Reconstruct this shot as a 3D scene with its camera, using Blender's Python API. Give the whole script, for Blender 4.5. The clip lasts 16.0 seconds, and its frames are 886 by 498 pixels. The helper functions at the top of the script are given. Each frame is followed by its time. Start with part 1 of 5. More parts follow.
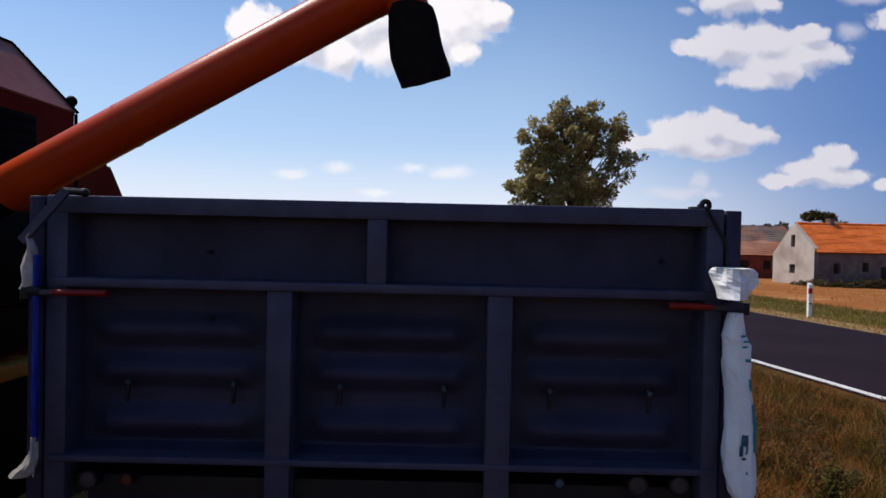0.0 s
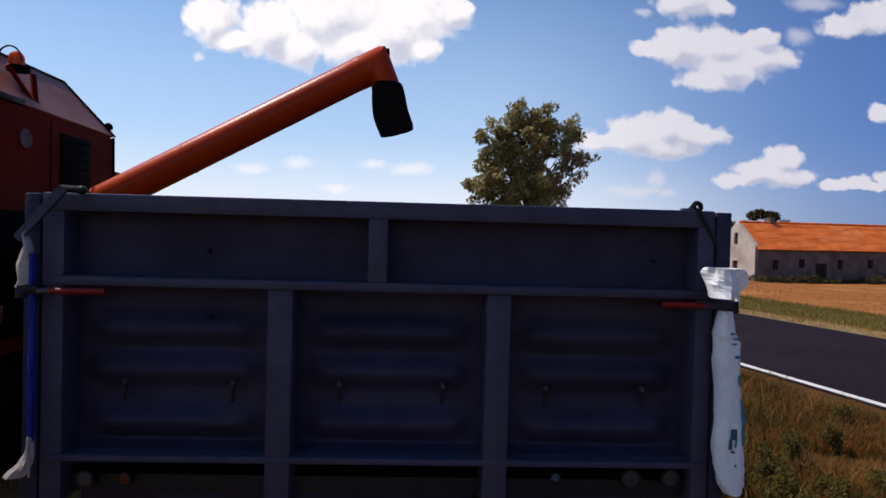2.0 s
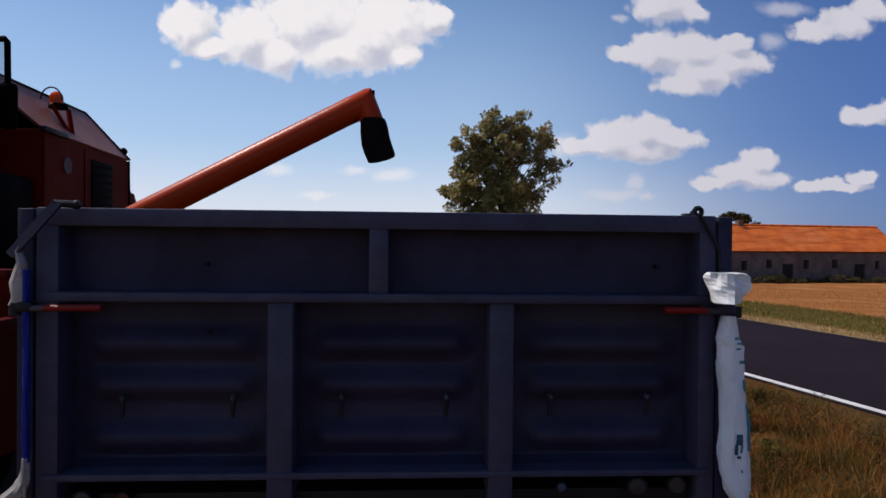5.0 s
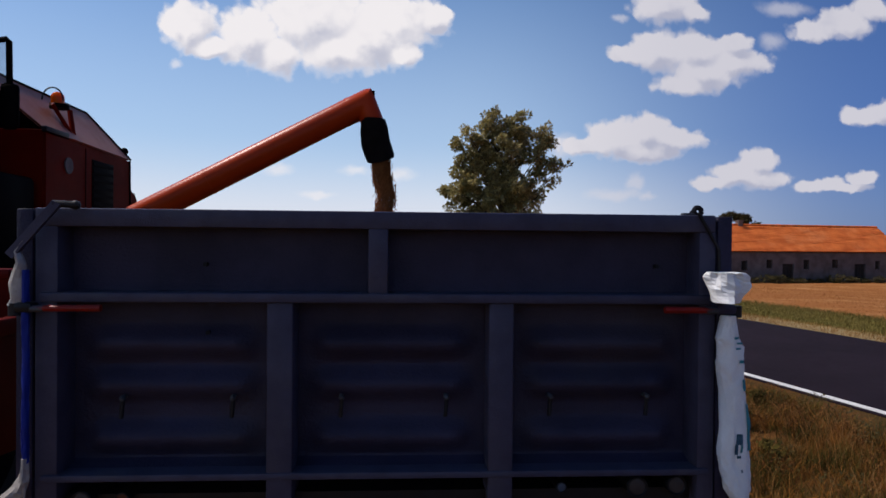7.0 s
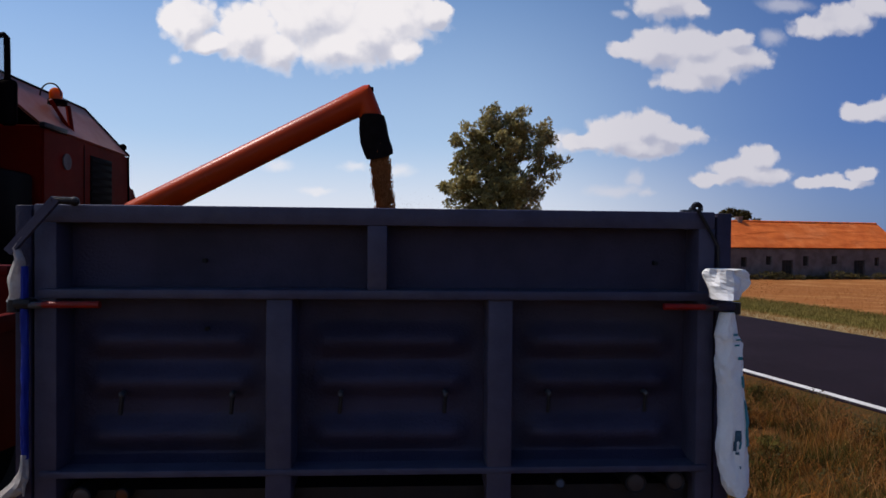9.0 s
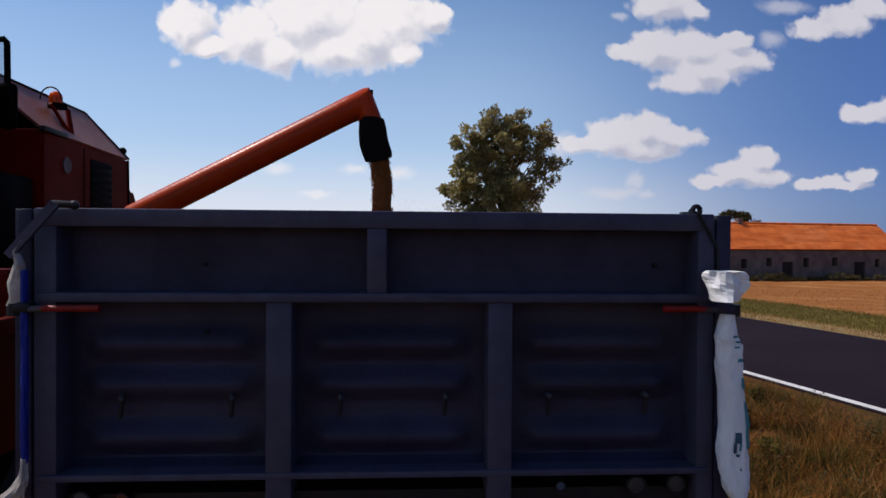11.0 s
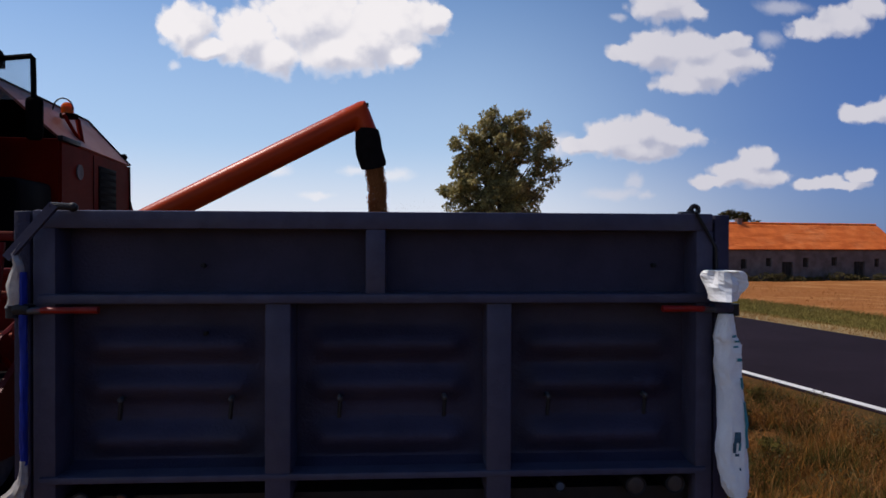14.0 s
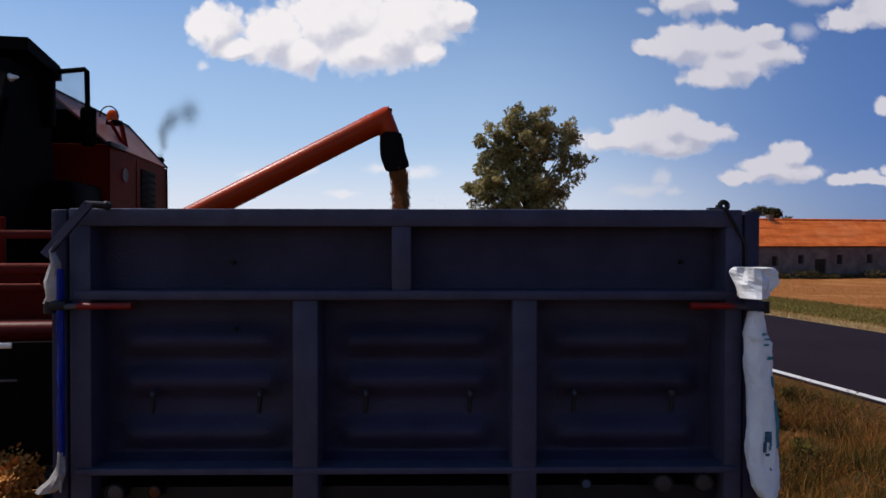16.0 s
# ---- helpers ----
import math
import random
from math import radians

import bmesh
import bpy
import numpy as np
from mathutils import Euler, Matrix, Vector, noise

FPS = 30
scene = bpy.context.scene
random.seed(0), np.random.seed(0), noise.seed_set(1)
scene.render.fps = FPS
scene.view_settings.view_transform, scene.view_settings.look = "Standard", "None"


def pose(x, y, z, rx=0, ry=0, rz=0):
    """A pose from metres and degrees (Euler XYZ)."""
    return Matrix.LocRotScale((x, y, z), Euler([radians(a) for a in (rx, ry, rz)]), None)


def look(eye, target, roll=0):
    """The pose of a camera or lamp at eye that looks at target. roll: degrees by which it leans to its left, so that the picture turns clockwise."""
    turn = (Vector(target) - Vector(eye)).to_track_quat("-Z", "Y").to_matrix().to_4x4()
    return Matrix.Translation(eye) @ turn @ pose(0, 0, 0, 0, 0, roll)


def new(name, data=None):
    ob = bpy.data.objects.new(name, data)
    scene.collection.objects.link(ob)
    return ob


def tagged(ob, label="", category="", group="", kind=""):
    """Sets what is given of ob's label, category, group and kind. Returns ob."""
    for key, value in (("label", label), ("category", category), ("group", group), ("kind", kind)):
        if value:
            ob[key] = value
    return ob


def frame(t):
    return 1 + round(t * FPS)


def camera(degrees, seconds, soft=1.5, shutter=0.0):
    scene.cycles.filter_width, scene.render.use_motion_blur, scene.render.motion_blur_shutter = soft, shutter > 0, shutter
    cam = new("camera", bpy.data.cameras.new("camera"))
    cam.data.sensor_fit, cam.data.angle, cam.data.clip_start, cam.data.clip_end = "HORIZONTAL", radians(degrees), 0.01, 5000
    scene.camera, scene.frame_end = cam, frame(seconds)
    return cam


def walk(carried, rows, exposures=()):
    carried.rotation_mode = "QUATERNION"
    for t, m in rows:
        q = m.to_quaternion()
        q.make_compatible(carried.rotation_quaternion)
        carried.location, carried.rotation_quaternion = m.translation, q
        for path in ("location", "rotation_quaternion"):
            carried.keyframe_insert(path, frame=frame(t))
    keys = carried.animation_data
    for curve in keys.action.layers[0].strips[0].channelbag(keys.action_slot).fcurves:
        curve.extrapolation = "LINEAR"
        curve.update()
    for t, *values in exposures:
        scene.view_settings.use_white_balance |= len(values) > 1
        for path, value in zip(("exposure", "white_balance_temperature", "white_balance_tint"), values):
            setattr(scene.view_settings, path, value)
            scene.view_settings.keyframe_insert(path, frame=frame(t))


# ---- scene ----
cam = camera(70.63, 16.0, soft=1.6)
CAMERA_ROWS = [
    (0.0, pose(-0.3986, -0.1374, 2.2152, 89.2992, -1.0463, 2.0062)),
    (0.5, pose(-0.3437, -0.4055, 2.2093, 88.5832, -1.1802, 1.3789)),
    (1.0, pose(-0.3090, -0.7436, 2.2076, 88.6227, -1.8005, 0.4363)),
    (1.5, pose(-0.2526, -0.9986, 2.2166, 89.2299, -1.1980, -0.7551)),
    (2.0, pose(-0.2405, -1.2580, 2.2229, 89.0485, -1.2409, -1.5137)),
    (2.5, pose(-0.2105, -1.4882, 2.2445, 89.5079, -1.0202, -2.5229)),
    (3.0, pose(-0.1634, -1.6942, 2.2492, 89.7256, -0.8465, -2.8771)),
    (3.5, pose(-0.0793, -1.8912, 2.2436, 89.6403, -0.6327, -3.0695)),
    (4.0, pose(0.0521, -2.1085, 2.2367, 89.5924, -0.4500, -3.1766)),
    (6.5, pose(0.0770, -2.1106, 2.2343, 89.5881, -0.5473, -3.1867)),
    (7.0, pose(0.0768, -2.1092, 2.2355, 89.5719, -0.5165, -3.1674)),
    (7.5, pose(0.0764, -2.1133, 2.2362, 89.5757, -0.5858, -3.1005)),
    (8.0, pose(0.0804, -2.1116, 2.2342, 89.7017, -0.4768, -3.0980)),
    (8.5, pose(0.0779, -2.1112, 2.2346, 89.6553, -0.5269, -3.1153)),
    (9.0, pose(0.0783, -2.1085, 2.2366, 89.2304, -0.5428, -3.2040)),
    (11.5, pose(0.0814, -2.1100, 2.2377, 89.5295, -0.3219, -3.1816)),
    (12.0, pose(0.0826, -2.1116, 2.2361, 89.5797, -0.2037, -3.2126)),
    (12.5, pose(0.0832, -2.1099, 2.2349, 89.5832, -0.1638, -3.2006)),
    (13.0, pose(0.0844, -2.1112, 2.2352, 89.5776, -0.1856, -3.1962)),
    (13.5, pose(0.0834, -2.1102, 2.2362, 89.5770, -0.2145, -3.2209)),
    (14.0, pose(0.0838, -2.1113, 2.2352, 89.5772, -0.1844, -3.2167)),
    (14.5, pose(0.0852, -2.1106, 2.2347, 89.6053, -0.1813, -3.1773)),
    (15.0, pose(0.0848, -2.1100, 2.2354, 89.5705, -0.1851, -3.1451)),
    (15.5, pose(0.0833, -2.1147, 2.2348, 89.3961, -0.2023, -2.7824)),
    (16.0, pose(0.0822, -2.1176, 2.2336, 89.3285, -0.0868, -0.9344)),
]
walk(cam, CAMERA_ROWS, [(0.0, 0.03, 6500, 15.5), (1.5, 0.11, 6500, 15.5), (2.5, -0.04, 6500, 15.5), (4.0, -0.16, 6500, 15.5), (16.0, -0.13, 6500, 15.5)])

# ---- world, sun ----
SUN_AZ, SUN_EL = -70.0, 54.0        # degrees from +y towards +x, and above the horizon
SKY = 0.092


class Graph:
    """Short names for making node graphs."""

    def __init__(self, tree):
        self.tree = tree
        tree.nodes.clear()

    def node(self, kind, inputs=(), **settings):
        n = self.tree.nodes.new(kind)
        if "operation" in settings:
            n.operation = settings["operation"]
        if "blend_type" in settings:
            n.data_type = "RGBA"
            n.blend_type = settings["blend_type"]
        for key, value in dict(inputs).items():
            sock = n.inputs[key]
            if isinstance(value, bpy.types.NodeSocket):
                self.tree.links.new(value, sock)
            else:
                sock.default_value = value
        return n

    def math(self, op, a, b=0.0, c=0.0):
        return self.node("ShaderNodeMath", {0: a, 1: b, 2: c}, operation=op).outputs[0]

    def vec(self, op, a, b=(0, 0, 0), c=(0, 0, 0)):
        n = self.node("ShaderNodeVectorMath", {0: a, 1: b, 2: c}, operation=op)
        return n.outputs["Value"] if op == "LENGTH" else n.outputs[0]

    def noise(self, vector, scale, detail=4.0, rough=0.55):
        return self.node("ShaderNodeTexNoise", {"Vector": vector, "Scale": scale, "Detail": detail, "Roughness": rough})

    def mix(self, fac, a, b, blend="MIX"):
        n = self.node("ShaderNodeMix", {}, blend_type=blend)
        for key, value in ((0, fac), (6, a), (7, b)):
            if isinstance(value, bpy.types.NodeSocket):
                self.tree.links.new(value, n.inputs[key])
            else:
                n.inputs[key].default_value = value if key == 0 else (*value, 1.0)[:4]
        return n.outputs[2]

    def step(self, x, lo, hi):
        n = self.node("ShaderNodeMapRange", {"Value": x, "From Min": lo, "From Max": hi})
        n.interpolation_type = "SMOOTHSTEP"
        return n.outputs[0]


# cumulus clouds as groups of (centre across, centre up, half width, half height) in units of the distance
CLOUDS = {
    "big": ((-0.346, 0.339, 0.040, 0.041), (-0.366, 0.344, 0.026, 0.026), (-0.314, 0.308, 0.038, 0.018), (-0.255, 0.324, 0.051, 0.055),
            (-0.209, 0.296, 0.042, 0.034), (-0.149, 0.356, 0.088, 0.059), (-0.113, 0.306, 0.071, 0.038), (-0.065, 0.327, 0.071, 0.054),
            (-0.024, 0.355, 0.072, 0.056), (-0.011, 0.301, 0.031, 0.023), (0.037, 0.358, 0.034, 0.029), (0.056, 0.368, 0.016, 0.011)),
    "top": ((0.411, 0.391, 0.058, 0.031), (0.461, 0.381, 0.028, 0.017)),
    "middle": ((0.353, 0.312, 0.037, 0.016), (0.403, 0.315, 0.062, 0.032), (0.462, 0.318, 0.052, 0.032), (0.528, 0.330, 0.030, 0.018),
               (0.530, 0.300, 0.062, 0.026), (0.484, 0.286, 0.076, 0.034), (0.452, 0.263, 0.056, 0.019)),
    "low": ((0.339, 0.174, 0.056, 0.032), (0.381, 0.186, 0.044, 0.032), (0.425, 0.178, 0.060, 0.019), (0.288, 0.161, 0.056, 0.016), (0.372, 0.158, 0.080, 0.021)),
    "right": ((0.572, 0.139, 0.033, 0.024), (0.538, 0.120, 0.050, 0.023), (0.497, 0.106, 0.036, 0.012), (0.576, 0.114, 0.050, 0.016)),
    "far right": ((0.667, 0.102, 0.039, 0.011), (0.704, 0.106, 0.023, 0.013), (0.756, 0.116, 0.029, 0.013), (0.725, 0.100, 0.049, 0.008)),
    "upper right": ((0.660, 0.357, 0.039, 0.020), (0.714, 0.370, 0.054, 0.030), (0.761, 0.395, 0.039, 0.024)),
    "edge": ((0.753, 0.221, 0.043, 0.017), (0.792, 0.227, 0.039, 0.023)),
    "veil": ((0.593, 0.338, 0.027, 0.017), (0.616, 0.395, 0.054, 0.015), (0.337, 0.370, 0.017, 0.009), (0.250, 0.160, 0.037, 0.022)),
    "small": ((0.366, 0.103, 0.017, 0.020), (0.335, 0.082, 0.062, 0.013), (0.386, 0.079, 0.023, 0.008)),
    "haze": ((-0.363, 0.279, 0.014, 0.009), (-0.023, 0.110, 0.041, 0.014), (-0.090, 0.115, 0.027, 0.011), (-0.205, 0.114, 0.030, 0.012), (-0.147, 0.078, 0.035, 0.008), (-0.279, 0.107, 0.035, 0.011)),
}


def make_world():
    world = bpy.data.worlds.new("sky")
    scene.world = world
    world.use_nodes = True
    g = Graph(world.node_tree)
    sky = g.node("ShaderNodeTexSky")
    sky.sky_type, sky.sun_disc = "NISHITA", False
    sky.sun_elevation, sky.sun_rotation = radians(SUN_EL), radians(SUN_AZ)
    sky.altitude, sky.air_density, sky.dust_density, sky.ozone_density = 100, 1.0, 0.7, 4.5
    way = g.node("ShaderNodeTexCoord").outputs["Generated"]
    parts = g.node("ShaderNodeSeparateXYZ", {0: way}).outputs
    ahead = g.math("MAXIMUM", parts[1], 0.05)
    flat = g.node("ShaderNodeCombineXYZ", {0: g.math("DIVIDE", parts[0], ahead), 1: g.math("DIVIDE", parts[2], ahead)}).outputs[0]
    n1, n2, n3 = g.noise(flat, 12, 3), g.noise(flat, 34, 5, 0.55), g.noise(flat, 30, 8, 0.62)
    bent = g.vec("MULTIPLY_ADD", g.vec("SUBTRACT", n1.outputs["Color"], (0.5, 0.5, 0.5)), (0.030, 0.020, 0), flat)
    bent = g.vec("MULTIPLY_ADD", g.vec("SUBTRACT", n2.outputs["Color"], (0.5, 0.5, 0.5)), (0.026, 0.018, 0), bent)

    def density(names, spot):
        near = 3.0
        for name in names:
            for u, w, a, b in CLOUDS[name]:
                off = g.vec("MULTIPLY_ADD", spot, (1 / a, 1 / b, 0), (-u / a, -w / b, 0))
                near = g.math("SMOOTH_MIN", g.vec("LENGTH", off), near, 0.22)
        return g.math("SUBTRACT", 1.0, near)

    def billows(spot):
        """Rounded cauliflower swellings at two sizes."""
        out = 0.0
        for size, much in ((30, -0.40), (70, -0.26)):
            v = g.node("ShaderNodeTexVoronoi", {"Vector": spot, "Scale": size})
            v.feature = "F1"
            out = g.math("MULTIPLY_ADD", v.outputs["Distance"], much, out)
        return g.math("ADD", out, 0.37)

    soft = ("haze", "small", "veil")
    solid = [n for n in CLOUDS if n not in soft]
    thick = g.math("ADD", density(solid, bent), billows(bent))
    ragged = g.math("MULTIPLY_ADD", n3.outputs[0], 0.42, g.math("ADD", thick, -0.20))
    # the sun stands high to the west: what turns away from it, under thicker cloud, is greyer and softer
    sunward = g.vec("ADD", bent, (-0.010, 0.020, 0))
    turned = g.step(g.math("SUBTRACT", density(solid, sunward), density(solid, bent)), -0.40, 0.65)
    edge = g.math("DIVIDE", g.math("ADD", ragged, 0.12), g.math("MULTIPLY_ADD", turned, 0.14, 0.38))
    cover = g.math("MULTIPLY", g.step(edge, 0.0, 1.0), 0.97)
    thin = g.math("MULTIPLY_ADD", n3.outputs[0], 0.8, g.math("ADD", density(soft, bent), -0.40))
    cover = g.math("MAXIMUM", cover, g.math("MULTIPLY", g.step(thin, -0.15, 0.8), 0.55))
    cover = g.math("MULTIPLY", cover, g.step(parts[1], 0.05, 0.2))
    n4 = g.noise(flat, 17, 5, 0.5)
    puffy = g.math("MULTIPLY_ADD", g.math("SUBTRACT", n4.outputs[0], 0.5), 1.5, g.math("MULTIPLY_ADD", turned, 0.85, 0.05))
    shade = g.math("MULTIPLY", g.step(puffy, 0.12, 0.95), g.step(ragged, -0.08, 0.35))
    white = g.mix(shade, (0.97, 0.96, 0.945), (0.57, 0.60, 0.69))
    blue = g.mix(1.0, sky.outputs[0], (SKY * 0.77, SKY * 1.10, SKY * 1.31), "MULTIPLY")
    west = g.step(parts[0], 0.66, 0.06)
    blue = g.mix(west, g.mix(1.0, blue, (0.54, 0.60, 0.76), "MULTIPLY"), blue)
    low = g.mix(west, (0.104, 0.182, 0.47), (0.57, 0.755, 0.95))
    haze = g.math("MULTIPLY", g.step(parts[2], 0.52, 0.02), g.math("MULTIPLY_ADD", west, 0.15, 0.6))
    blue = g.mix(haze, blue, low)
    blue = g.mix(g.math("MULTIPLY", g.step(parts[2], 0.17, 0.0), g.math("MULTIPLY_ADD", west, 0.7, 0.05)), blue, (0.92, 0.92, 0.95))
    white = g.mix(g.step(parts[0], 0.42, -0.02), g.mix(0.46, white, (0.36, 0.39, 0.52)), white)
    out = g.mix(cover, blue, white)
    back = g.node("ShaderNodeBackground", {"Color": out, "Strength": 1.0})
    g.node("ShaderNodeOutputWorld", {"Surface": back.outputs[0]})


make_world()
sun = new("sun", bpy.data.lights.new("sun", "SUN"))
sun.data.energy, sun.data.angle, sun.data.color = 4.2, radians(0.5), (1.0, 0.93, 0.82)
sun_way = Vector((math.sin(radians(SUN_AZ)) * math.cos(radians(SUN_EL)), math.cos(radians(SUN_AZ)) * math.cos(radians(SUN_EL)), math.sin(radians(SUN_EL))))
sun.matrix_world = look(sun_way * 50, (0, 0, 0))


# ---- materials ----
def mat(name, a, b=None, scale=6.0, rough=0.6, metal=0.0, bump=0.15, bscale=60.0, island=0.0, rvar=0.15, dirt=None, dirt_amount=0.0, coat=0.0, thin=0.0, spec=0.15):
    """A surface of two colours mixed by noise, with grain, bump and optional dirt in blotches."""
    m = bpy.data.materials.new(name)
    m.use_nodes = True
    g = Graph(m.node_tree)
    at = g.node("ShaderNodeTexCoord").outputs["Object"]
    big, fine = g.noise(at, scale, 5, 0.6), g.noise(at, bscale, 4, 0.6)
    colour = g.mix(g.step(big.outputs[0], 0.3, 0.7), a, b or tuple(c * 0.75 for c in a))
    colour = g.mix(g.math("MULTIPLY", fine.outputs[0], 0.35), colour, tuple(c * 0.6 for c in a))
    if island:
        ran = g.node("ShaderNodeNewGeometry").outputs["Random Per Island"]
        colour = g.mix(g.math("MULTIPLY", ran, island), colour, b or a)
        colour = g.mix(1.0, colour, g.node("ShaderNodeCombineColor", {i: g.math("MULTIPLY_ADD", ran, 0.5, 0.72) for i in range(3)}).outputs[0], "MULTIPLY")
    if dirt:
        blot = g.noise(at, scale * 0.45, 7, 0.65)
        colour = g.mix(g.math("MULTIPLY", g.step(blot.outputs[0], 0.48, 0.72), dirt_amount), colour, dirt)
    r = g.math("MULTIPLY_ADD", big.outputs[0], rvar, rough - rvar / 2)
    inputs = {"Base Color": colour, "Roughness": r, "Metallic": metal, "Coat Weight": coat, "Specular IOR Level": spec}
    if bump:
        inputs["Normal"] = g.node("ShaderNodeBump", {"Strength": bump, "Distance": 0.01, "Height": fine.outputs[0]}).outputs[0]
    p = g.node("ShaderNodeBsdfPrincipled", inputs)
    if thin:
        through_light = g.node("ShaderNodeBsdfTranslucent", {"Color": colour})
        p = g.node("ShaderNodeMixShader", {0: thin, 1: p.outputs[0], 2: through_light.outputs[0]})
    g.node("ShaderNodeOutputMaterial", {"Surface": p.outputs[0]})
    return m


def ground_material():
    """Stubble, verge, gravel edge, green strip and ripe field, by the distance across the road's line."""
    m = bpy.data.materials.new("ground")
    m.use_nodes = True
    g = Graph(m.node_tree)
    at = g.node("ShaderNodeTexCoord").outputs["Object"]
    xyz = g.node("ShaderNodeSeparateXYZ", {0: at}).outputs
    wob = g.noise(at, 0.7, 4)
    across = g.math("ADD", g.math("MULTIPLY_ADD", xyz[1], 0.206, xyz[0]), g.math("MULTIPLY_ADD", wob.outputs[0], 1.0, -0.5))
    fine, mid = g.noise(at, 22, 6, 0.65), g.noise(at, 2.3, 5, 0.6)
    straw = g.mix(fine.outputs[0], (0.28, 0.16, 0.045), (0.13, 0.07, 0.02))
    verge = g.mix(g.step(mid.outputs[0], 0.35, 0.65), (0.16, 0.060, 0.014), (0.070, 0.042, 0.010))
    verge = g.mix(fine.outputs[0], verge, (0.05, 0.03, 0.012))
    edge = g.mix(fine.outputs[0], (0.36, 0.27, 0.14), (0.20, 0.16, 0.07))
    green = g.mix(g.step(mid.outputs[0], 0.35, 0.65), (0.20, 0.15, 0.038), (0.10, 0.09, 0.02))
    field = g.mix(fine.outputs[0], (0.33, 0.130, 0.038), (0.25, 0.092, 0.027))
    patch = g.noise(g.vec("MULTIPLY", at, (0.16, 0.5, 1)), 1.0, 6, 0.62)
    field = g.mix(g.math("MULTIPLY", g.step(patch.outputs[0], 0.50, 0.66), 0.6), field, (0.52, 0.27, 0.11))
    field = g.mix(g.math("MULTIPLY", g.step(mid.outputs[0], 0.5, 0.7), 0.5), field, (0.22, 0.085, 0.03))
    c = g.mix(g.step(across, -1.2, -0.4), straw, verge)
    c = g.mix(g.step(across, 13.3, 13.8), c, edge)
    c = g.mix(g.step(across, 14.7, 15.4), c, green)
    c = g.mix(g.step(across, 18.0, 19.0), c, field)
    b = g.node("ShaderNodeBump", {"Strength": 0.6, "Distance": 0.05, "Height": fine.outputs[0]})
    p = g.node("ShaderNodeBsdfPrincipled", {"Base Color": c, "Roughness": 0.95, "Specular IOR Level": 0.05, "Normal": b.outputs[0]})
    g.node("ShaderNodeOutputMaterial", {"Surface": p.outputs[0]})
    return m


def haze_material(name, colour, clear):
    """Thin airborne specks: mostly clear, a little diffuse."""
    m = bpy.data.materials.new(name)
    m.use_nodes = True
    g = Graph(m.node_tree)
    d = g.node("ShaderNodeBsdfDiffuse", {"Color": (*colour, 1)})
    t = g.node("ShaderNodeBsdfTransparent")
    mix = g.node("ShaderNodeMixShader", {0: clear, 1: d.outputs[0], 2: t.outputs[0]})
    g.node("ShaderNodeOutputMaterial", {"Surface": mix.outputs[0]})
    return m


def glass_material():
    m = bpy.data.materials.new("dusty glass")
    m.use_nodes = True
    g = Graph(m.node_tree)
    at = g.node("ShaderNodeTexCoord").outputs["Object"]
    d = g.node("ShaderNodeBsdfDiffuse", {"Color": (0.5, 0.5, 0.48, 1)})
    t = g.node("ShaderNodeBsdfTransparent", {"Color": (0.86, 0.88, 0.9, 1)})
    gl = g.node("ShaderNodeBsdfGlossy", {"Roughness": 0.1})
    dust = g.math("MULTIPLY_ADD", g.noise(at, 5).outputs[0], 0.15, 0.05)
    a = g.node("ShaderNodeMixShader", {0: dust, 1: t.outputs[0], 2: d.outputs[0]})
    b = g.node("ShaderNodeMixShader", {0: 0.01, 1: a.outputs[0], 2: gl.outputs[0]})
    g.node("ShaderNodeOutputMaterial", {"Surface": b.outputs[0]})
    return m


# Trailer paints darker than their own colour; the wall's shade is put in.
GREY = mat("blue-grey trailer paint with shade in it", (0.036, 0.031, 0.060), (0.019, 0.016, 0.033), 3, 0.5, 0, 0.5, 90, dirt=(0.046, 0.040, 0.052), dirt_amount=0.5)
GREY_RAIL = mat("worn rail paint with shade in it", (0.058, 0.054, 0.088), (0.039, 0.036, 0.062), 9, 0.45, 0, 0.25, 120, dirt=(0.072, 0.068, 0.082), dirt_amount=0.5)
DARK_STEEL = mat("dark steel", (0.02, 0.02, 0.024), (0.028, 0.025, 0.025), 12, 0.5, 0.6, 0.2, 140)
GREY_STEEL = mat("galvanised bar", (0.075, 0.078, 0.09), (0.05, 0.052, 0.06), 18, 0.5, 0.4, 0.2, 150)
HANDLE_RED = mat("red lever paint", (0.22, 0.008, 0.004), (0.15, 0.006, 0.004), 20, 0.3, 0, 0.1, 160)
BLACK = mat("black rubber", (0.010, 0.010, 0.011), (0.016, 0.015, 0.015), 14, 0.75, 0, 0.3, 90)
SLEEVE = mat("black canvas sleeve", (0.010, 0.007, 0.006), (0.016, 0.011, 0.010), 14, 0.9, 0, 0.4, 60, spec=0.03)
# Tank red twice: dark for the shaded flank, pale with sun and glare.
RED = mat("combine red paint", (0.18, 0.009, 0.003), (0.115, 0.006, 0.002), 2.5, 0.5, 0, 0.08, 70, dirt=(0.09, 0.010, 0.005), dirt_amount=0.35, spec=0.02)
RED_SUNLIT = mat("dusty red paint with sunlight in it", (0.36, 0.115, 0.07), (0.29, 0.08, 0.048), 3.5, 0.45, 0, 0.1, 70, dirt=(0.36, 0.19, 0.125), dirt_amount=0.5)
ORANGE = mat("orange-red auger paint", (0.54, 0.049, 0.004), (0.42, 0.034, 0.003), 2.2, 0.34, 0, 0.10, 80, dirt=(0.30, 0.026, 0.006), dirt_amount=0.55, spec=0.12)
